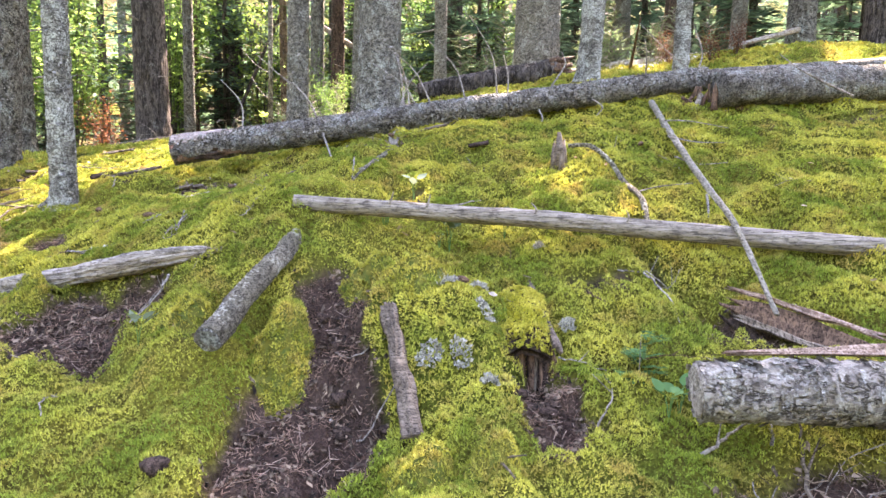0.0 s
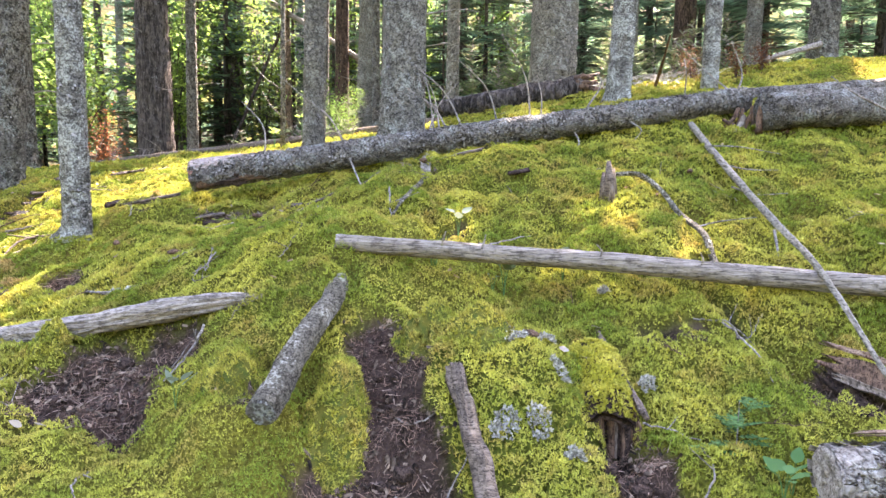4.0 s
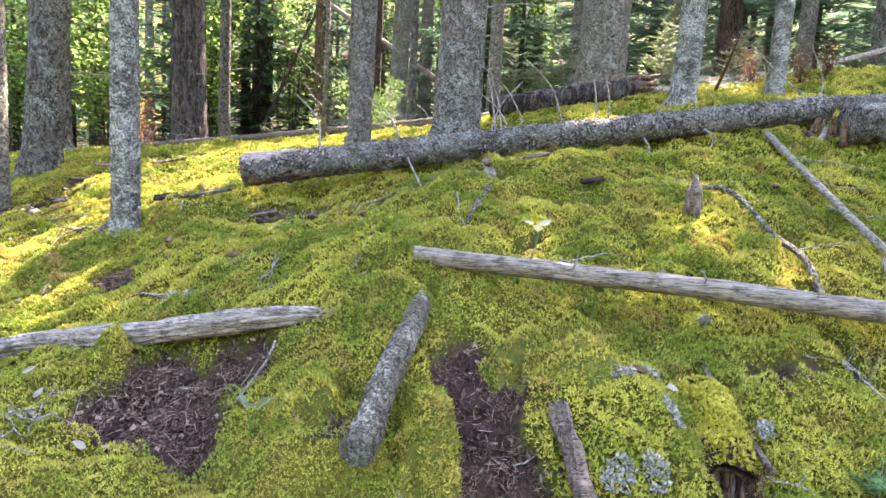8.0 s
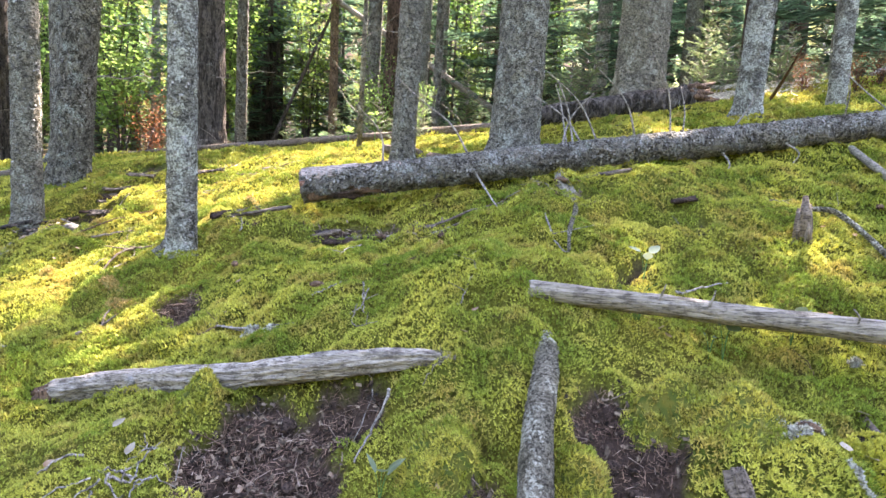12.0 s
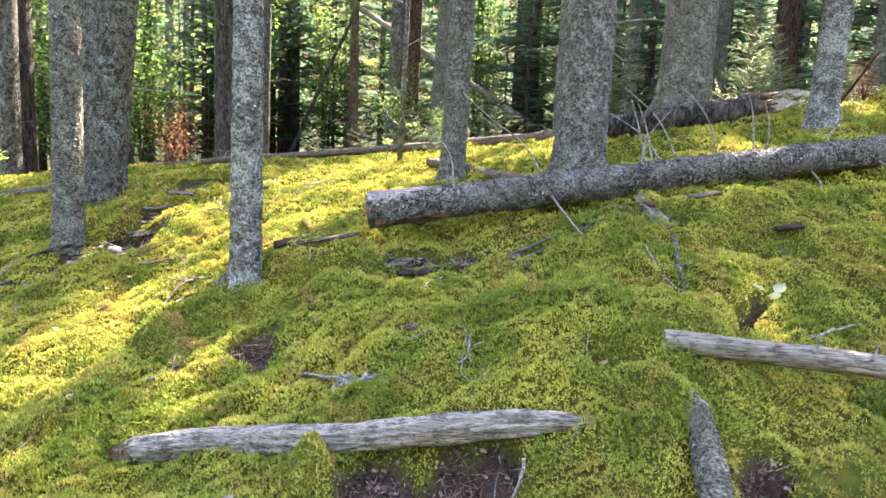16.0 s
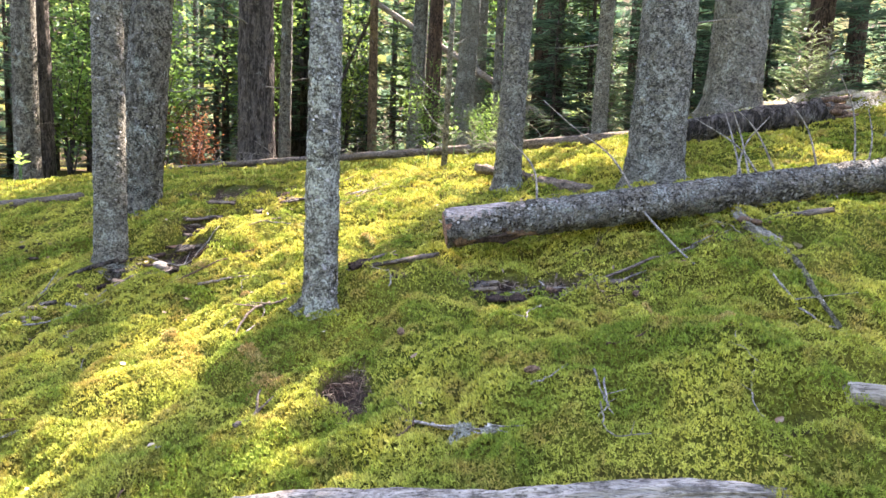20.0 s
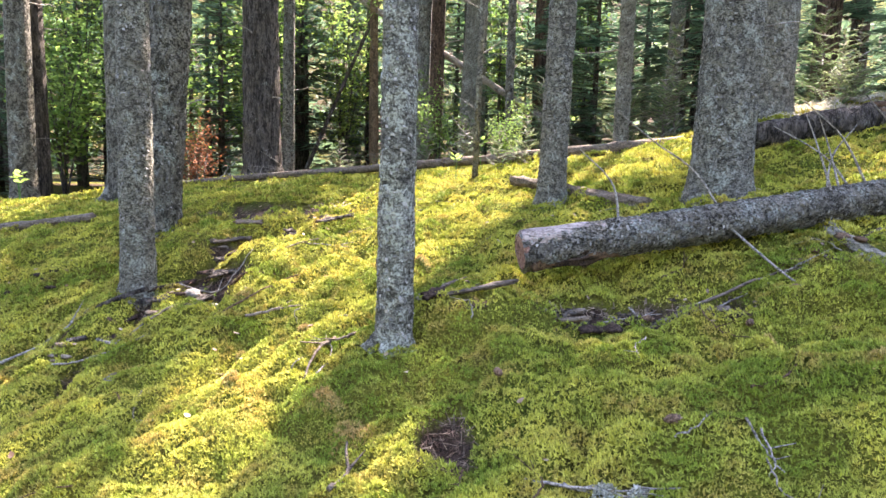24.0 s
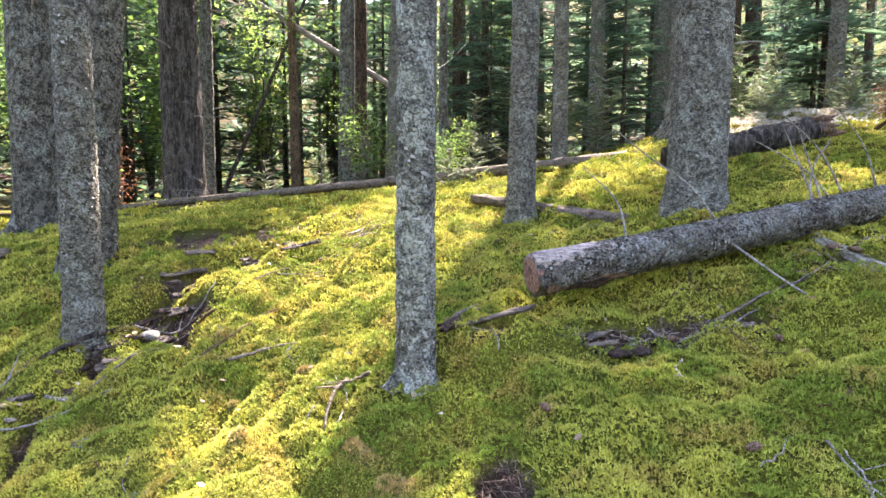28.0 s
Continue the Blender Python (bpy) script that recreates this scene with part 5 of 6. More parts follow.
bits = []
for x0, x1, y0, y1, n in ((-1.05, 0.0, 1.8, 3.05, 15000), (-2.15, -1.1, 2.4, 3.2, 11000), (-2.1, -1.0, 4.3, 4.75, 6000), (-0.9, -0.2, 4.3, 4.9, 4000), (0.1, 0.5, 2.1, 2.7, 5000), (0.6, 2.0, 1.7, 2.9, 16000), (-4.6, -3.2, 4.4, 6.5, 12000), (-2.55, -2.2, 3.6, 4.0, 2000), (0.6, 2.1, 7.1, 8.7, 12000), (2.3, 3.1, 4.5, 5.0, 3000)):
    x, y = rng.uniform(x0, x1, n), rng.uniform(y0, y1, n)
    keep = bare(x, y) > rng.uniform(0.2, 0.9, n)
    bits.append((x[keep], y[keep]))
x, y = np.concatenate([b[0] for b in bits]), np.concatenate([b[1] for b in bits])
lv, lf = shards(x, y, rng.uniform(0.012, 0.055, len(x)), rng.uniform(0.0006, 0.0016, len(x)))
tagged(new("needle_litter", mesh_of("needle_litter", lv, lf, LITTER, False)), "dry brown needles and bark crumbs on bare peat", "litter", kind="stuff")

# coarser chips, bark crumbs and rootlets among the needles
cx_, cy_ = [], []
for x0, x1, y0, y1, n in ((-1.05, 0.0, 1.8, 3.05, 1500), (-2.15, -1.1, 2.4, 3.2, 1200), (-2.1, -1.0, 4.3, 4.75, 900), (-0.9, -0.2, 4.3, 4.9, 500), (0.1, 0.5, 2.1, 2.7, 500), (0.6, 2.0, 1.7, 2.9, 2400), (-6.2, -2.7, 3.6, 7.7, 14000), (-2.55, -2.2, 3.6, 4.0, 260)):
    x, y = rng.uniform(x0, x1, n), rng.uniform(y0, y1, n)
    keep = bare(x, y) > rng.uniform(0.05, 0.6, n)
    cx_.append(x[keep])
    cy_.append(y[keep])
x, y = np.concatenate(cx_), np.concatenate(cy_)
half = len(x) // 2
CHIP = leaf_material("bark_chips", (0.02, 0.014, 0.01), (0.17, 0.125, 0.088), 0.05, 30.0, vary=0.8)
chips = join([shards(x[:half], y[:half], rng.uniform(0.012, 0.045, half), rng.uniform(0.003, 0.009, half), 0.008, 0.6), shards(x[half:], y[half:], rng.uniform(0.05, 0.16, len(x) - half), rng.uniform(0.0008, 0.0022, len(x) - half), 0.01, 0.7)])
tagged(new("bark_chips", mesh_of("bark_chips", *chips, CHIP, False)), "brown and grey bark chips and rootlets on peat", "litter", kind="stuff")
# dry needles behind the logs; the gap's sun glare is put into their near-white colour
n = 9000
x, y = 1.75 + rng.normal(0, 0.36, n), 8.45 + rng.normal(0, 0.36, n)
SUNLIT_LITTER = leaf_material("sunlit_pale_needles", (0.5, 0.45, 0.36), (0.7, 0.64, 0.54), 0.2, 6.0, vary=0.35)
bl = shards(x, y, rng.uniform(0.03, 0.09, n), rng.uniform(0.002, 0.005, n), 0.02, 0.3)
tagged(new("bleached_litter", mesh_of("bleached_litter", *bl, SUNLIT_LITTER, False)), "dry needles coloured near white for a sunlit gap", "litter", kind="stuff")


# knobby lichened toes at the foot of the slender trunk
foot = thing("root_toe", "knobby root toe crusted with pale lichen", "root", (-2.672, 4.44, ground_z(-2.672, 4.44)), "root toes")
for q, (a, reach, r0) in enumerate(((205, 0.125, 0.026), (250, 0.11, 0.022), (310, 0.1, 0.022))):
    c, d = math.cos(radians(a)), math.sin(radians(a))
    zz = ground_z(-2.672 + c * reach, 4.44 + d * reach) - ground_z(-2.672, 4.44)
    v, f = tube(bend([(0.05 * c, 0.05 * d, 0.1), (0.6 * reach * c, 0.6 * reach * d, 0.045 + 0.5 * zz), (reach * c, reach * d, zz - 0.01)], 16), np.linspace(r0 * 0.8, r0, 16), 16, bark_relief(0.022, 0.007, 620 + q))
    part("toe", mesh_of("toe", v, f, BARK_LICHEN), foot)

# dead bark, slabs and sticks along the littered ridge beside the slim trunk
def slab(x, y, length, width, turn, tilt, material, seed, label):
    """A ragged slab of bark or rotten wood that lies on the ground."""
    z = ground_z(x, y)
    t = thing("bark_piece", label, "wood", (x, y, z + 0.012), "bark pieces")
    c, d = math.cos(radians(turn)) * length / 2, math.sin(radians(turn)) * length / 2
    lift = 0.5 * length * tilt
    v, f = splinter_board((-c, -d, -lift * 0.6), (c, d, lift), width, 0.012, seed, (0.15, -0.35, 0.9), 18, 7)
    part("slab", mesh_of("slab", v, f, material), t)


SLAB_KINDS = ((BARK_DARK, "loose dark slab of old bark"), (PEAT, "dark crumbling slab of rotten bark"), (WOOD_BROWN, "grey-brown weathered slab of bark"))
sr = np.random.default_rng(61)
for q in range(34):
    k = q / 33
    cx, cy = np.interp(k, (0, 0.4, 0.7, 1), (-4.5, -4.1, -3.9, -3.4)), np.interp(k, (0, 0.4, 0.7, 1), (5.3, 5.85, 6.35, 6.9))
    kind = SLAB_KINDS[q % 3]
    slab(cx + sr.normal(0, 0.13), cy + sr.normal(0, 0.12), sr.uniform(0.07, 0.3), sr.uniform(0.012, 0.035), sr.normal(35, 30), sr.uniform(-0.1, 0.35), kind[0], 500 + q, kind[1])
for q in range(20):
    kind = SLAB_KINDS[q % 3]
    slab(sr.uniform(-1.95, -1.15), 4.52 + sr.normal(0, 0.07), sr.uniform(0.05, 0.16), sr.uniform(0.01, 0.028), sr.uniform(-40, 40), sr.uniform(-0.1, 0.4), kind[0], 540 + q, kind[1])
for q, (x, y, ln, w, a, k) in enumerate(((-2.33, 4.62, 0.34, 0.022, 8, 2), (-2.5, 4.6, 0.12, 0.03, 40, 1), (-3.3, 6.3, 0.22, 0.02, 25, 0), (-0.3, 4.75, 0.25, 0.03, -20, 2), (0.05, 4.35, 0.12, 0.04, 0, 1))):
    slab(x, y, ln, w, a, 0.25, SLAB_KINDS[k][0], 570 + q, SLAB_KINDS[k][1])
side_log = thing("fallen_log", "thin dark log lying on the moss below the wood", "log")
log_part("stem", (-7.6, 8.0, ground_z(-7.6, 8.0) + 0.02), (-5.75, 7.4, ground_z(-5.75, 7.4) + 0.03), 0.045, 0.035, WOOD_BROWN, side_log, 590, 20, 0.04, wood_relief(0.01, 590))
# torn bark under the sawn end of the long log
for q, (u, dz, ln, w) in enumerate(((0.012, -0.075, 0.16, 0.03), (0.045, -0.082, 0.2, 0.035), (0.085, -0.07, 0.16, 0.03), (0.07, -0.04, 0.12, 0.022), (0.1, -0.03, 0.1, 0.018))):
    o = LA + (LB - LA) * u + np.array((0, -0.075, dz * 0.9))
    e = o + (LB - LA) / np.linalg.norm(LB - LA) * ln + np.array((0, 0.01, -0.012 * (q % 2)))
    v, f = splinter_board(o, e, w, 0.009, 600 + q, (0, -0.9, -0.4), 18, 7)
    part("torn_bark", mesh_of("torn_bark", v, f, (WOOD_ROT, PEAT)[q % 2]), log, "dark torn bark with red-brown wood")


def cushion(x, y, rx, ry, rise, count, material, label, size=0.0125):
    """A swollen cushion of moss: a domed skin under a coat of sprigs, hanging over its edge."""
    z = ground_z(x, y)
    t = thing("moss_cushion", label, "moss", (x, y, z), "moss cushions")
    u, w = np.meshgrid(np.linspace(0.02, 1, 12), np.arange(28) * 2 * np.pi / 28)
    def skin(k, a):
        wav = 1 + 0.16 * vnoise(np.stack([np.cos(a) * 2, np.sin(a) * 2, 0 * a + x * 9], 1), 5)
        px, py = rx * k * wav * np.cos(a), ry * k * wav * np.sin(a)
        hump = rise * (1 - k ** 2.6) + 0.02 * vnoise(np.stack([px * 22, py * 22, 0 * a + y], 1), 6)
        base = np.interp(k, (0, 0.6, 1), (0.0, 0.0, 1.0))
        return px, py, hump - 0.03 * base + (lie(x + px, y + py) - z) * 0.9
    px, py, pz = skin(u.ravel(), w.ravel())
    i, j = np.arange(27)[:, None] * 12, np.arange(11)[None, :]
    q = np.stack([i + j, i + j + 1, i + 12 + j + 1, i + 12 + j], -1).reshape(-1, 4)
    q = np.concatenate([q, np.stack([27 * 12 + j[0], 27 * 12 + j[0] + 1, j[0] + 1, j[0]], 1)])
    body = part("cushion", mesh_of("cushion", np.stack([px, py, pz - 0.006], 1), q, MOSS_BED_SHADE), t)
    k, a = np.sqrt(rng.uniform(0, 1, count)), rng.uniform(0, 2 * np.pi, count)
    px, py, pz = skin(k, a)
    fv, ff = fronds(x + px, y + py, size * rng.uniform(0.8, 1.2, count), 3, pz + z - lie(x + px, y + py), False, 0.75)
    tagged(part("moss_coat", mesh_of("moss_coat", fv - np.array((x, y, z)), ff, material, False), body), kind="stuff")


# Moss skin below the sprigs, coloured dark to give shade between them.
MOSS_BED_SHADE = leaf_material("moss_bed_shade", (0.06, 0.08, 0.014), (0.12, 0.11, 0.02), 0.05, 30.0)
MOSS_BROWN = leaf_material("browned_moss", (0.36, 0.24, 0.085), (0.46, 0.36, 0.12), 0.2, 9.0, vary=0.45)
MOSS_OLIVE = leaf_material("olive_moss", (0.2, 0.24, 0.036), (0.42, 0.37, 0.07), 0.2, 7.0, 11.0, (0.33, 0.24, 0.07), vary=0.5)
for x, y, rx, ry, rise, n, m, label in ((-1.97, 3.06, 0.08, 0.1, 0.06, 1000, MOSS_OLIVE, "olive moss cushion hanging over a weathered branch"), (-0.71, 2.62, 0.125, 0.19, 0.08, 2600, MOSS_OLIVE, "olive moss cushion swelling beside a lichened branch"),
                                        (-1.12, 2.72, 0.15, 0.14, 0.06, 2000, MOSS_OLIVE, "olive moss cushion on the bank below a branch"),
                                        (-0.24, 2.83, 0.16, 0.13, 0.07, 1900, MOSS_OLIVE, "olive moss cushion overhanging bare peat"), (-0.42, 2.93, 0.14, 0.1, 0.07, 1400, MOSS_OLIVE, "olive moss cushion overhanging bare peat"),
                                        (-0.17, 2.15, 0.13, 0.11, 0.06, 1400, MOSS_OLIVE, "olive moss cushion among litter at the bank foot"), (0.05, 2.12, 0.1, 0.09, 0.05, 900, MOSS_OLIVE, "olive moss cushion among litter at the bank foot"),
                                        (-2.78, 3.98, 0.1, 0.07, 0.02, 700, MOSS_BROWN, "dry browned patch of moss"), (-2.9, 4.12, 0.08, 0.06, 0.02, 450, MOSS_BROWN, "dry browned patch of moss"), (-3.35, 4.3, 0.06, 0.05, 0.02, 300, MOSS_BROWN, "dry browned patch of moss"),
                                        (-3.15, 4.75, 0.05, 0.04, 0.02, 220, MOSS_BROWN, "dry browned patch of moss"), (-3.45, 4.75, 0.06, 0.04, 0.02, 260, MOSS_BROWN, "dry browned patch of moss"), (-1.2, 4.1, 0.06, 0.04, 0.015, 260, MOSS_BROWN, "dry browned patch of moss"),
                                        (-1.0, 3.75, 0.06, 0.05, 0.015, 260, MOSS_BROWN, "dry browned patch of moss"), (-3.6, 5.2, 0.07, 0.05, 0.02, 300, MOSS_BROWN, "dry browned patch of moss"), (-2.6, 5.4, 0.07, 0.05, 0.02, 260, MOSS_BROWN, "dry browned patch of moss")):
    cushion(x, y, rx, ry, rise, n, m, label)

# pale rootlets and dead stems on the peat
ROOTLET = leaf_material("pale_rootlets", (0.13, 0.09, 0.068), (0.32, 0.24, 0.185), 0.05, 12.0, vary=0.45)
rx_, ry_ = [], []
for x0, x1, y0, y1, n in ((-1.0, 0.0, 1.8, 3.0, 420), (-2.1, -1.15, 2.45, 3.15, 380), (-2.0, -1.1, 4.38, 4.66, 260), (0.1, 0.45, 2.1, 2.65, 160), (0.6, 1.9, 1.7, 2.3, 420)):
    x, y = rng.uniform(x0, x1, n), rng.uniform(y0, y1, n)
    keep = bare(x, y) > 0.5
    rx_.append(x[keep])
    ry_.append(y[keep])
x, y = np.concatenate(rx_), np.concatenate(ry_)
rl = shards(x, y, rng.uniform(0.03, 0.13, len(x)), rng.uniform(0.0007, 0.0018, len(x)), 0.012, 0.5)
tagged(new("rootlets", mesh_of("rootlets", *rl, ROOTLET, False)), "pale dead rootlets and stems strewn over bare peat", "litter", kind="stuff")


# ---- twigs on the moss ----
def ground_twig(points, th, material=TWIG, label="thin grey dead twig lying on moss", forks=1):
    base = np.array([(x, y, ground_z(x, y) + 0.012) for x, y in points])
    t = thing("fallen_twig", label, "twig", tuple(base[0]), "fallen twigs")
    p = bend(base - base[0], 14) + rng.normal(0, 0.003, (14, 3))
    v, f = tube(p, np.linspace(th, th * 0.4, 14), 6)
    stem = part("stem", mesh_of("stem", v, f, material), t)
    for q in range(forks):
        i = int(rng.integers(3, 11))
        d = p[min(i + 3, 13)] - p[i]
        d = np.array((d[0] - d[1] * rng.choice((-1, 1)), d[1] + d[0] * 0.8, abs(d[2]) + 0.01))
        twig((p[i], p[i] + d * 0.6, p[i] + d * 1.3), th * 0.6, stem, material, "fork")


TWIGS = [(-2.49, 4.7, -2.2, 4.66, 0.008), (-2.5, 4.72, -2.34, 4.78, 0.012), (-1.9, 4.5, -0.75, 4.64, 0.007), (-1.75, 4.45, -1.45, 4.6, 0.005), (-1.6, 4.62, -1.5, 4.4, 0.005), (-1.7, 4.62, -1.35, 4.42, 0.006),
         (-0.7, 4.13, -0.62, 3.65, 0.006), (-1.48, 3.56, -1.52, 3.4, 0.004), (-2.8, 3.69, -2.79, 3.92, 0.011), (-2.17, 3.59, -1.75, 3.43, 0.006), (-0.21, 3.57, 0.05, 3.7, 0.007), (-1.38, 3.13, -1.4, 2.9, 0.004),
         (0.04, 2.16, 0.1, 2.0, 0.008), (0.86, 2.14, 1.0, 2.3, 0.006), (0.92, 2.0, 0.97, 2.2, 0.008), (-0.5, 2.1, -0.36, 2.24, 0.009), (-0.52, 2.62, -0.31, 2.6, 0.004), (0.68, 2.19, 0.9, 2.25, 0.007), (-2.95, 4.54, -3.03, 4.26, 0.011), (-2.86, 4.56, -3.05, 4.48, 0.008), (-1.5, 3.6, -1.47, 3.42, 0.005), (-2.06, 3.57, -1.8, 3.42, 0.006), (-1.35, 4.55, -0.62, 4.62, 0.009), (-1.45, 4.5, -1.3, 4.62, 0.007), (0.72, 3.0, 0.78, 2.72, 0.005), (0.62, 3.05, 0.85, 2.98, 0.004), (-0.5, 2.45, -0.25, 2.5, 0.005), (-1.3, 2.98, -1.38, 2.78, 0.006)]
for ax, ay, bx, by, th in TWIGS:
    ground_twig(((ax, ay), ((ax + bx) / 2 + rng.normal(0, 0.02), (ay + by) / 2 + rng.normal(0, 0.02)), (bx, by)), th, *((WOOD_BROWN, "dark brown dead stick lying on moss") if th > 0.0075 else (TWIG,)))
for q in range(70):
    x, y = rng.uniform(-4.2, 2.2), rng.uniform(2.1, 6.4)
    a, ln = rng.uniform(0, 6.28), rng.uniform(0.06, 0.3)
    ground_twig(((x, y), (x + 0.5 * ln * math.cos(a) + rng.normal(0, 0.015), y + 0.5 * ln * math.sin(a)), (x + ln * math.cos(a + 0.3), y + ln * math.sin(a + 0.3))), rng.uniform(0.002, 0.0045), (TWIG, WOOD_ROT, WOOD_POLE)[q % 3])
for q in range(34):
    k = q / 33
    x, y = -4.5 + 1.5 * k + rng.normal(0, 0.22), 5.0 + 2.2 * k + rng.normal(0, 0.35)
    a, ln = rng.uniform(-0.6, 1.2), rng.uniform(0.15, 0.55)
    ground_twig(((x, y), (x + 0.5 * ln * math.cos(a) + rng.normal(0, 0.02), y + 0.5 * ln * math.sin(a)), (x + ln * math.cos(a + 0.2), y + ln * math.sin(a + 0.2))), rng.uniform(0.004, 0.012), (TWIG, WOOD_ROT, WOOD_ROOT)[q % 3], ("thin grey dead twig lying on moss", "dark rotten stick lying in moss", "brown dead stick lying among moss")[q % 3])
for q in range(12):
    x, y = -2.02 + rng.normal(0, 0.09), 2.68 + rng.normal(0, 0.06)
    a, ln = rng.uniform(0, 6.28), rng.uniform(0.08, 0.2)
    ground_twig(((x, y), (x + 0.5 * ln * math.cos(a), y + 0.5 * ln * math.sin(a)), (x + ln * math.cos(a + 0.5), y + ln * math.sin(a + 0.5))), rng.uniform(0.003, 0.006))
for q in range(26):
    x, y = rng.uniform(0.7, 1.7), rng.uniform(1.75, 2.2)
    a, ln = rng.uniform(0, 6.28), rng.uniform(0.1, 0.35)
    ground_twig(((x, y), (x + 0.5 * ln * math.cos(a), y + 0.5 * ln * math.sin(a)), (x + ln * math.cos(a + 0.4), y + ln * math.sin(a + 0.4))), rng.uniform(0.002, 0.005))


# ---- stones, cones, leaves, lichen, herbs ----
def lump(name, x, y, size, material, label, category, group, seed, lift=0.3):
    bm = bmesh.new()
    bmesh.ops.create_icosphere(bm, subdivisions=3, radius=1.0)
    co = np.array([v.co[:] for v in bm.verts])
    co *= (1 + 0.28 * fbm(co * 1.3 + seed, 3, seed))[:, None]
    faces = np.array([[v.index for v in f.verts] for f in bm.faces])
    bm.free()
    return lone(name, mesh_of(name, co * size, faces, material), label, category, (x, y, ground_z(x, y) + lift * size[2]), group)


for q, (x, y, s) in enumerate(((-4.12, 5.69, 0.056), (-4.03, 5.64, 0.045), (-3.99, 5.72, 0.04), (-3.93, 5.6, 0.03), (-2.45, 3.3, 0.03), (-2.3, 3.22, 0.025))):
    lump("stone", x, y, np.array((1.0, 0.8, 0.65)) * s, STONE, "small pale stone among moss and litter", "stone", "stones", q, 0.8)
for q in range(36):
    cx, cy = [(-3.9, 6.4), (-4.03, 5.6), (-4.65, 5.05), (-4.4, 7.4), (-5.4, 6.2), (-4.1, 6.35)][q % 6]
    x, y = cx + rng.normal(0, 0.13), cy + rng.normal(0, 0.07)
    lump("bark_chunk", x, y, np.array((rng.uniform(0.9, 2.2), 0.7, 0.5)) * rng.uniform(0.012, 0.03), (WOOD_ROT, PEAT, WOOD_ROOT)[q % 3], "crumbled piece of rotten bark on the moss", "wood", "bark chunks", 50 + q)


def cone(x, y, turn):
    t = thing("spruce_cone", "brown spruce cone lying in the moss", "cone", (x, y, ground_z(x, y) + 0.018), "spruce cones")
    v, f = tube(bend([(-0.03, 0, 0), (0, 0, 0.003), (0.03, 0, 0)], 14), 0.012 * np.sin(np.linspace(0.25, 2.9, 14)) + 0.002, 12)
    part("core", mesh_of("core", v, f, WOOD_ROT), t, "", pose(0, 0, 0, 0, 0, turn))
    sv = []
    for k in range(48):
        u, a = k / 48, k * 2.4
        r = 0.012 * math.sin(0.25 + 2.6 * u) + 0.002
        c, w = np.array((-0.03 + 0.06 * u, r * math.cos(a), r * math.sin(a))), np.array((0, -math.sin(a), math.cos(a))) * 0.005
        sv += [c - w, c + w, c + np.array((0.009, 0.004 * math.cos(a), 0.004 * math.sin(a)))]
    part("scale", mesh_of("scale", np.array(sv), np.arange(len(sv)).reshape(-1, 3), LITTER, False), t, "", pose(0, 0, 0, 0, 0, turn))


for x, y, a in ((-1.71, 3.64, 20), (-2.23, 4.07, 100), (-1.21, 4.25, 60), (-0.05, 2.8, 150), (1.06, 4.37, 80), (-1.56, 4.46, 10), (0.02, 4.2, 40)):
    cone(x, y, a)


def leaf_mesh(name, length, width, curl, material, points=7):
    """One leaf with a folded midrib and a curled tip."""
    t = np.linspace(0, 1, points)
    w = width * np.sin(np.pi * t ** 0.75) ** 0.8
    z = curl * length * t ** 2
    v = np.concatenate([np.stack([t * length, s * w, z + 0.25 * abs(s) * w], 1) for s in (-1, 0, 1)])
    f = [(r * points + i, r * points + i + 1, (r + 1) * points + i + 1, (r + 1) * points + i) for r in (0, 1) for i in range(points - 1)]
    return mesh_of(name, v, np.array(f), material)


DEAD = [leaf_mesh("dead_leaf", 0.034, 0.011, c, DEAD_LEAF) for c in (0.15, 0.35, -0.1)]
PALE_LEAF = leaf_material("bleached_leaves", (0.18, 0.15, 0.11), (0.32, 0.28, 0.22), 0.25, 8.0)
PALE = [leaf_mesh("dead_leaf", 0.045, 0.019, c, PALE_LEAF) for c in (0.1, 0.3)]


def dead_leaf(x, y, me, label):
    ob = lone("dead_leaf", me, label, "leaf", (x, y, ground_z(x, y) + 0.02), "fallen leaves")
    ob.rotation_euler = (rng.uniform(-0.4, 0.4), rng.uniform(-0.4, 0.2), rng.uniform(0, 6.28))


for q, (x, y) in enumerate(((-1.11, 2.67), (-1.79, 2.62), (0.14, 2.83), (0.07, 2.8), (0.21, 3.01), (-2.09, 2.81), (-2.15, 2.84), (-1.7, 2.6), (-4.0, 4.55), (-0.5, 4.3))):
    dead_leaf(x, y, PALE[q % 2], "pale bleached fallen leaf lying on moss")
for q in range(48):
    cx, cy = [(-4.1, 6.35), (-4.03, 5.6), (-4.8, 5.1), (-4.4, 7.4), (-5.4, 6.2), (1.2, 1.95)][q % 6]
    dead_leaf(cx + rng.normal(0, 0.2), cy + rng.normal(0, 0.1), DEAD[q % 3], "small curled brown fallen leaf in a litter-filled hollow")
for q in range(60):
    dead_leaf(rng.uniform(-4.3, 2.2), rng.uniform(2.0, 6.5), DEAD[q % 3], "small curled brown fallen leaf on moss")
for x, y in ((-2.17, 3.92), (-1.6, 4.52), (0.6, 4.05), (-0.35, 3.3), (0.35, 3.45)):
    dead_leaf(x, y, DEAD[1], "reddish-brown curled leaf on the moss")


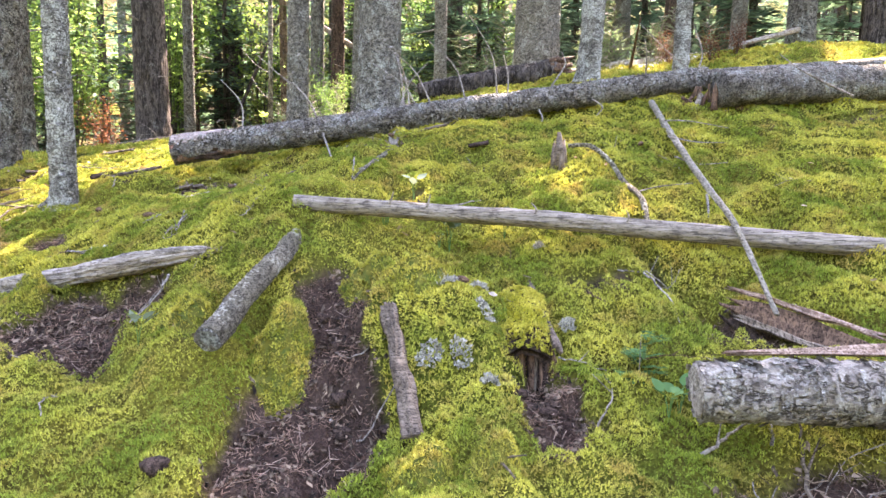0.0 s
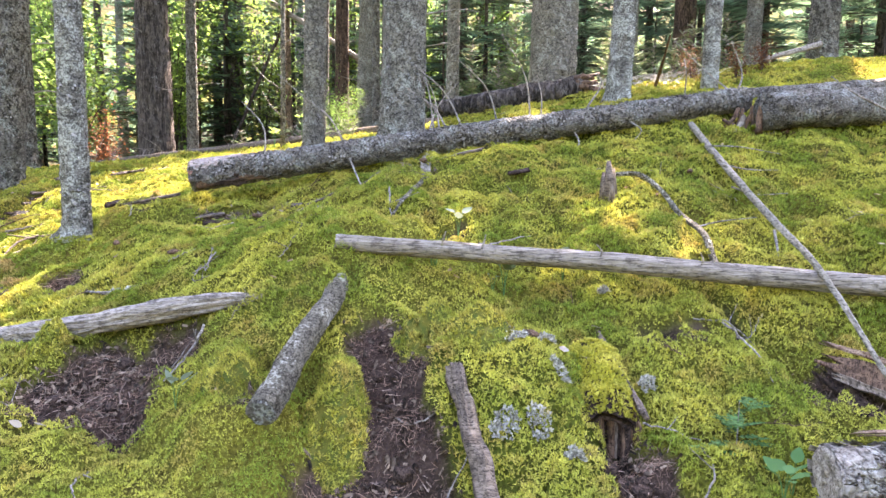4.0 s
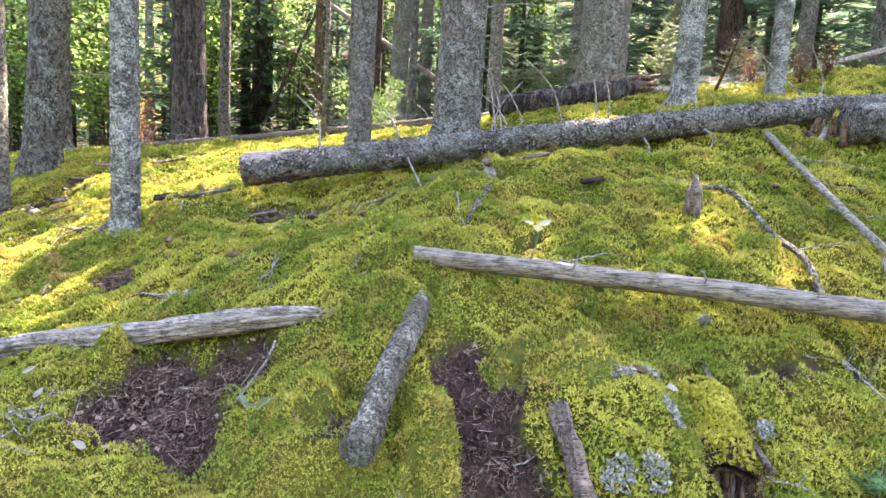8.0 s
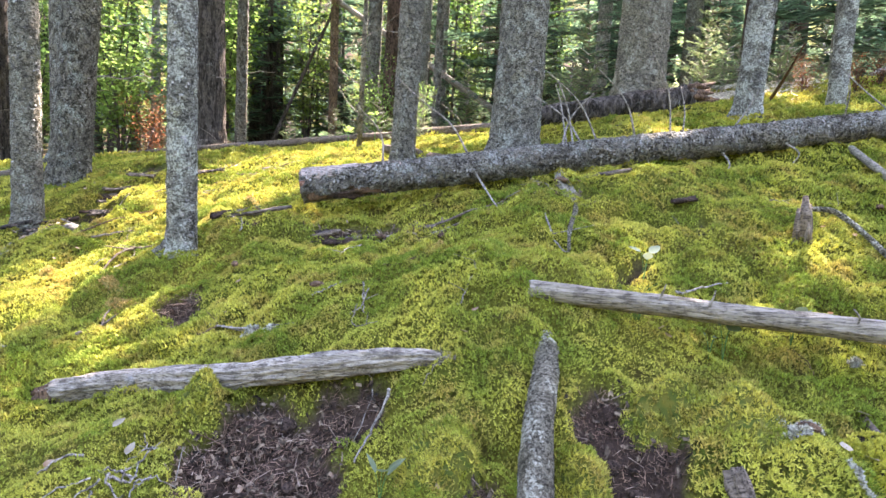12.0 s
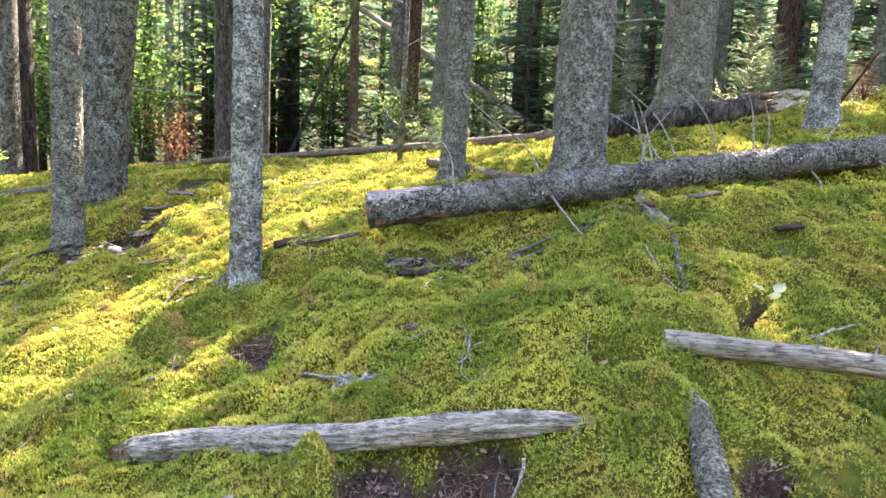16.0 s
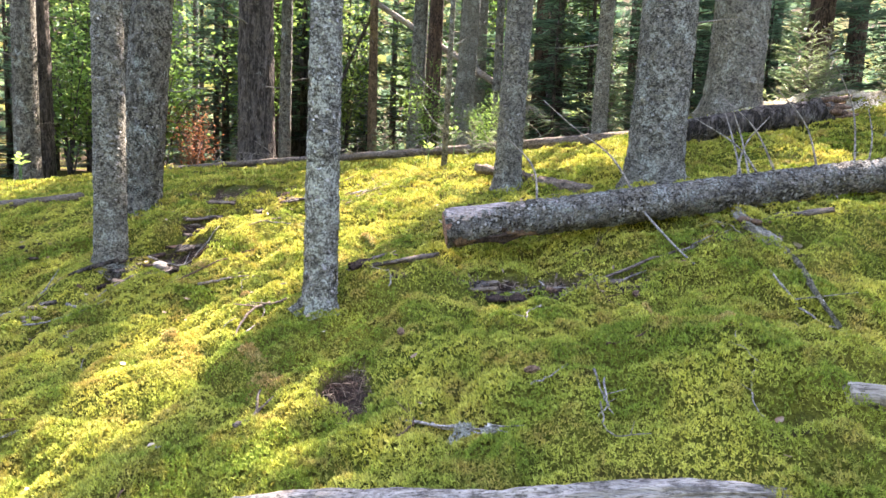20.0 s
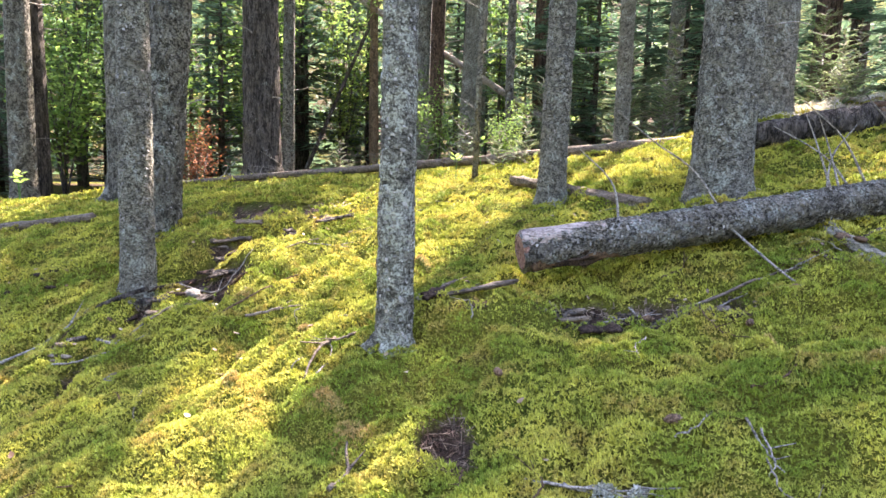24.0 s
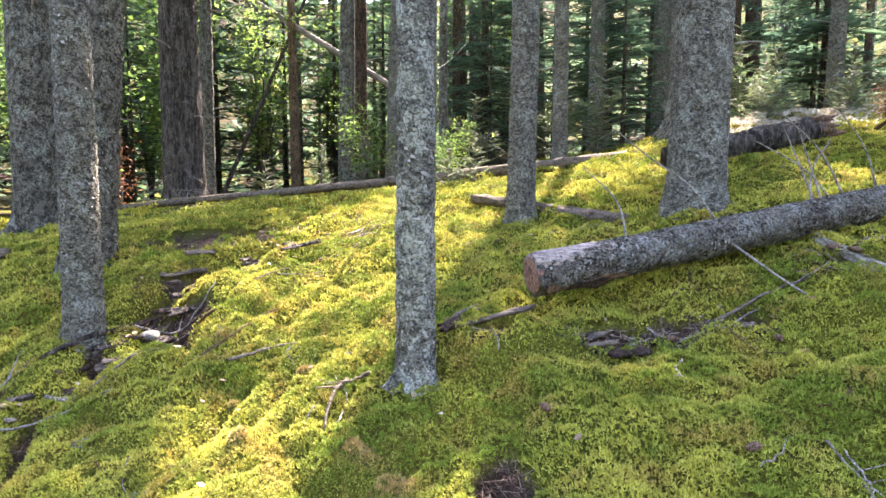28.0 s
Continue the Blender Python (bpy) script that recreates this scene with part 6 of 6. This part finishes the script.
def lichen_patch(x, y, r, n):
    t = thing("lichen_patch", "pale grey-white branching lichen cushion on moss", "lichen", (x, y, ground_z(x, y)), "lichen cushions")
    a, d = rng.uniform(0, 6.28, n), r * np.sqrt(rng.uniform(0, 1, n))
    px, py = x + d * np.cos(a) * 1.3, y + d * np.sin(a)
    fv, ff = fronds(px, py, np.full(n, 0.013), 5, 0.008 + 0.014 * (1 - d / r))
    tagged(part("lichen_coat", mesh_of("lichen_coat", fv - np.array((x, y, ground_z(x, y))), ff, LICHEN, False), t), kind="stuff")


for x, y, r in ((-0.17, 2.82, 0.06), (-0.11, 2.76, 0.03), (0.01, 2.92, 0.035), (0.36, 2.77, 0.025), (-0.16, 2.5, 0.035), (-0.05, 2.52, 0.03), (0.04, 2.69, 0.03), (0.29, 3.18, 0.015), (0.05, 2.43, 0.025), (-1.95, 3.5, 0.03), (-1.85, 3.47, 0.02)):
    lichen_patch(x, y, r, int(60 + 9000 * r * r * 3))


def herb(x, y, height, leaves, size, material=HERB, label="small herb with rounded green leaves in moss"):
    t = thing("herb", label, "plant", (x, y, ground_z(x, y)), "herbs")
    for q in range(leaves):
        a = q * 2.2 + rng.uniform(0, 0.6)
        top = np.array((0.02 * math.cos(a), 0.02 * math.sin(a), height * rng.uniform(0.75, 1.1)))
        stalk = twig(((0, 0, -0.01), top * (0.4, 0.4, 0.55), top), 0.0016, t, HERB, "stalk", 5)
        part("leaf", leaf_mesh("leaf", size * rng.uniform(0.8, 1.2), size * 0.36, 0.1, material), stalk, "", pose(*top, rng.uniform(-40, 40), rng.uniform(-45, -5), math.degrees(a)))


DULL = leaf_material("dull_leaves", (0.1, 0.14, 0.085), (0.18, 0.22, 0.15), 0.3, 3.0)
for x, y, h, n, s, m in ((-0.11, 3.3, 0.13, 6, 0.065, DULL), (0.15, 3.34, 0.12, 4, 0.06, DULL), (-0.31, 3.7, 0.12, 3, 0.06, DULL), (-1.28, 2.66, 0.09, 4, 0.06, DULL), (0.61, 2.29, 0.08, 6, 0.05, HERB), (0.66, 2.34, 0.1, 4, 0.05, HERB),
                         (-8.0, 9.6, 0.35, 9, 0.09, LEAVES), (-7.8, 9.3, 0.3, 9, 0.08, LEAVES), (-2.2, 8.3, 0.3, 8, 0.06, LEAVES), (-2.45, 8.0, 0.25, 8, 0.06, LEAVES), (-0.16, 3.3, 0.08, 4, 0.012, DULL)):
    herb(x, y, h, n, s, m)
fern = thing("spruce_sprig", "tiny green spruce seedling in the moss", "seedling", (0.58, 2.53, ground_z(0.58, 2.53)), "spruce sprigs")
(fv, ff), (bv, bf) = conifer_parts(77, 0.16, 0.04, 0.16, 3, 5, 12, 0.1, 0.3)
tagged(part("needles", mesh_of("needles", fv, ff, HERB, False), fern), kind="stuff")
part("stem", mesh_of("stem", *tube(((0, 0, -0.02), (0, 0, 0.1), (0, 0, 0.16)), (0.003, 0.002, 0.001), 6), TWIG), fern)

for q in range(34):
    cx, cy, sp = [(-0.55, 2.75, 0.06), (-0.5, 2.45, 0.1), (-0.6, 2.2, 0.14), (-1.6, 2.95, 0.14), (-1.65, 2.78, 0.16), (0.25, 2.45, 0.05), (-1.5, 4.5, 0.12)][q % 7]
    px, py = cx + rng.normal(0, sp), cy + rng.normal(0, sp * 0.7)
    lump("peat_clod", px, py, np.array((1.2, 1.0, 0.7)) * rng.uniform(0.012, 0.035), PEAT, "dark crumbly clod of peat in a bare hollow", "soil", "peat clods", 90 + q)

grass = thing("grass_tuft", "thin grass tuft in the moss beside the pole", "grass", (-0.42, 3.36, ground_z(-0.42, 3.36)))
for q in range(12):
    a, hh = q * 2.4, rng.uniform(0.08, 0.17)
    twig(((0.01 * math.cos(a), 0.01 * math.sin(a), 0), (0.03 * math.cos(a), 0.03 * math.sin(a), hh * 0.7), (0.08 * math.cos(a), 0.08 * math.sin(a), hh)), 0.0013, grass, HERB, "blade", 4)
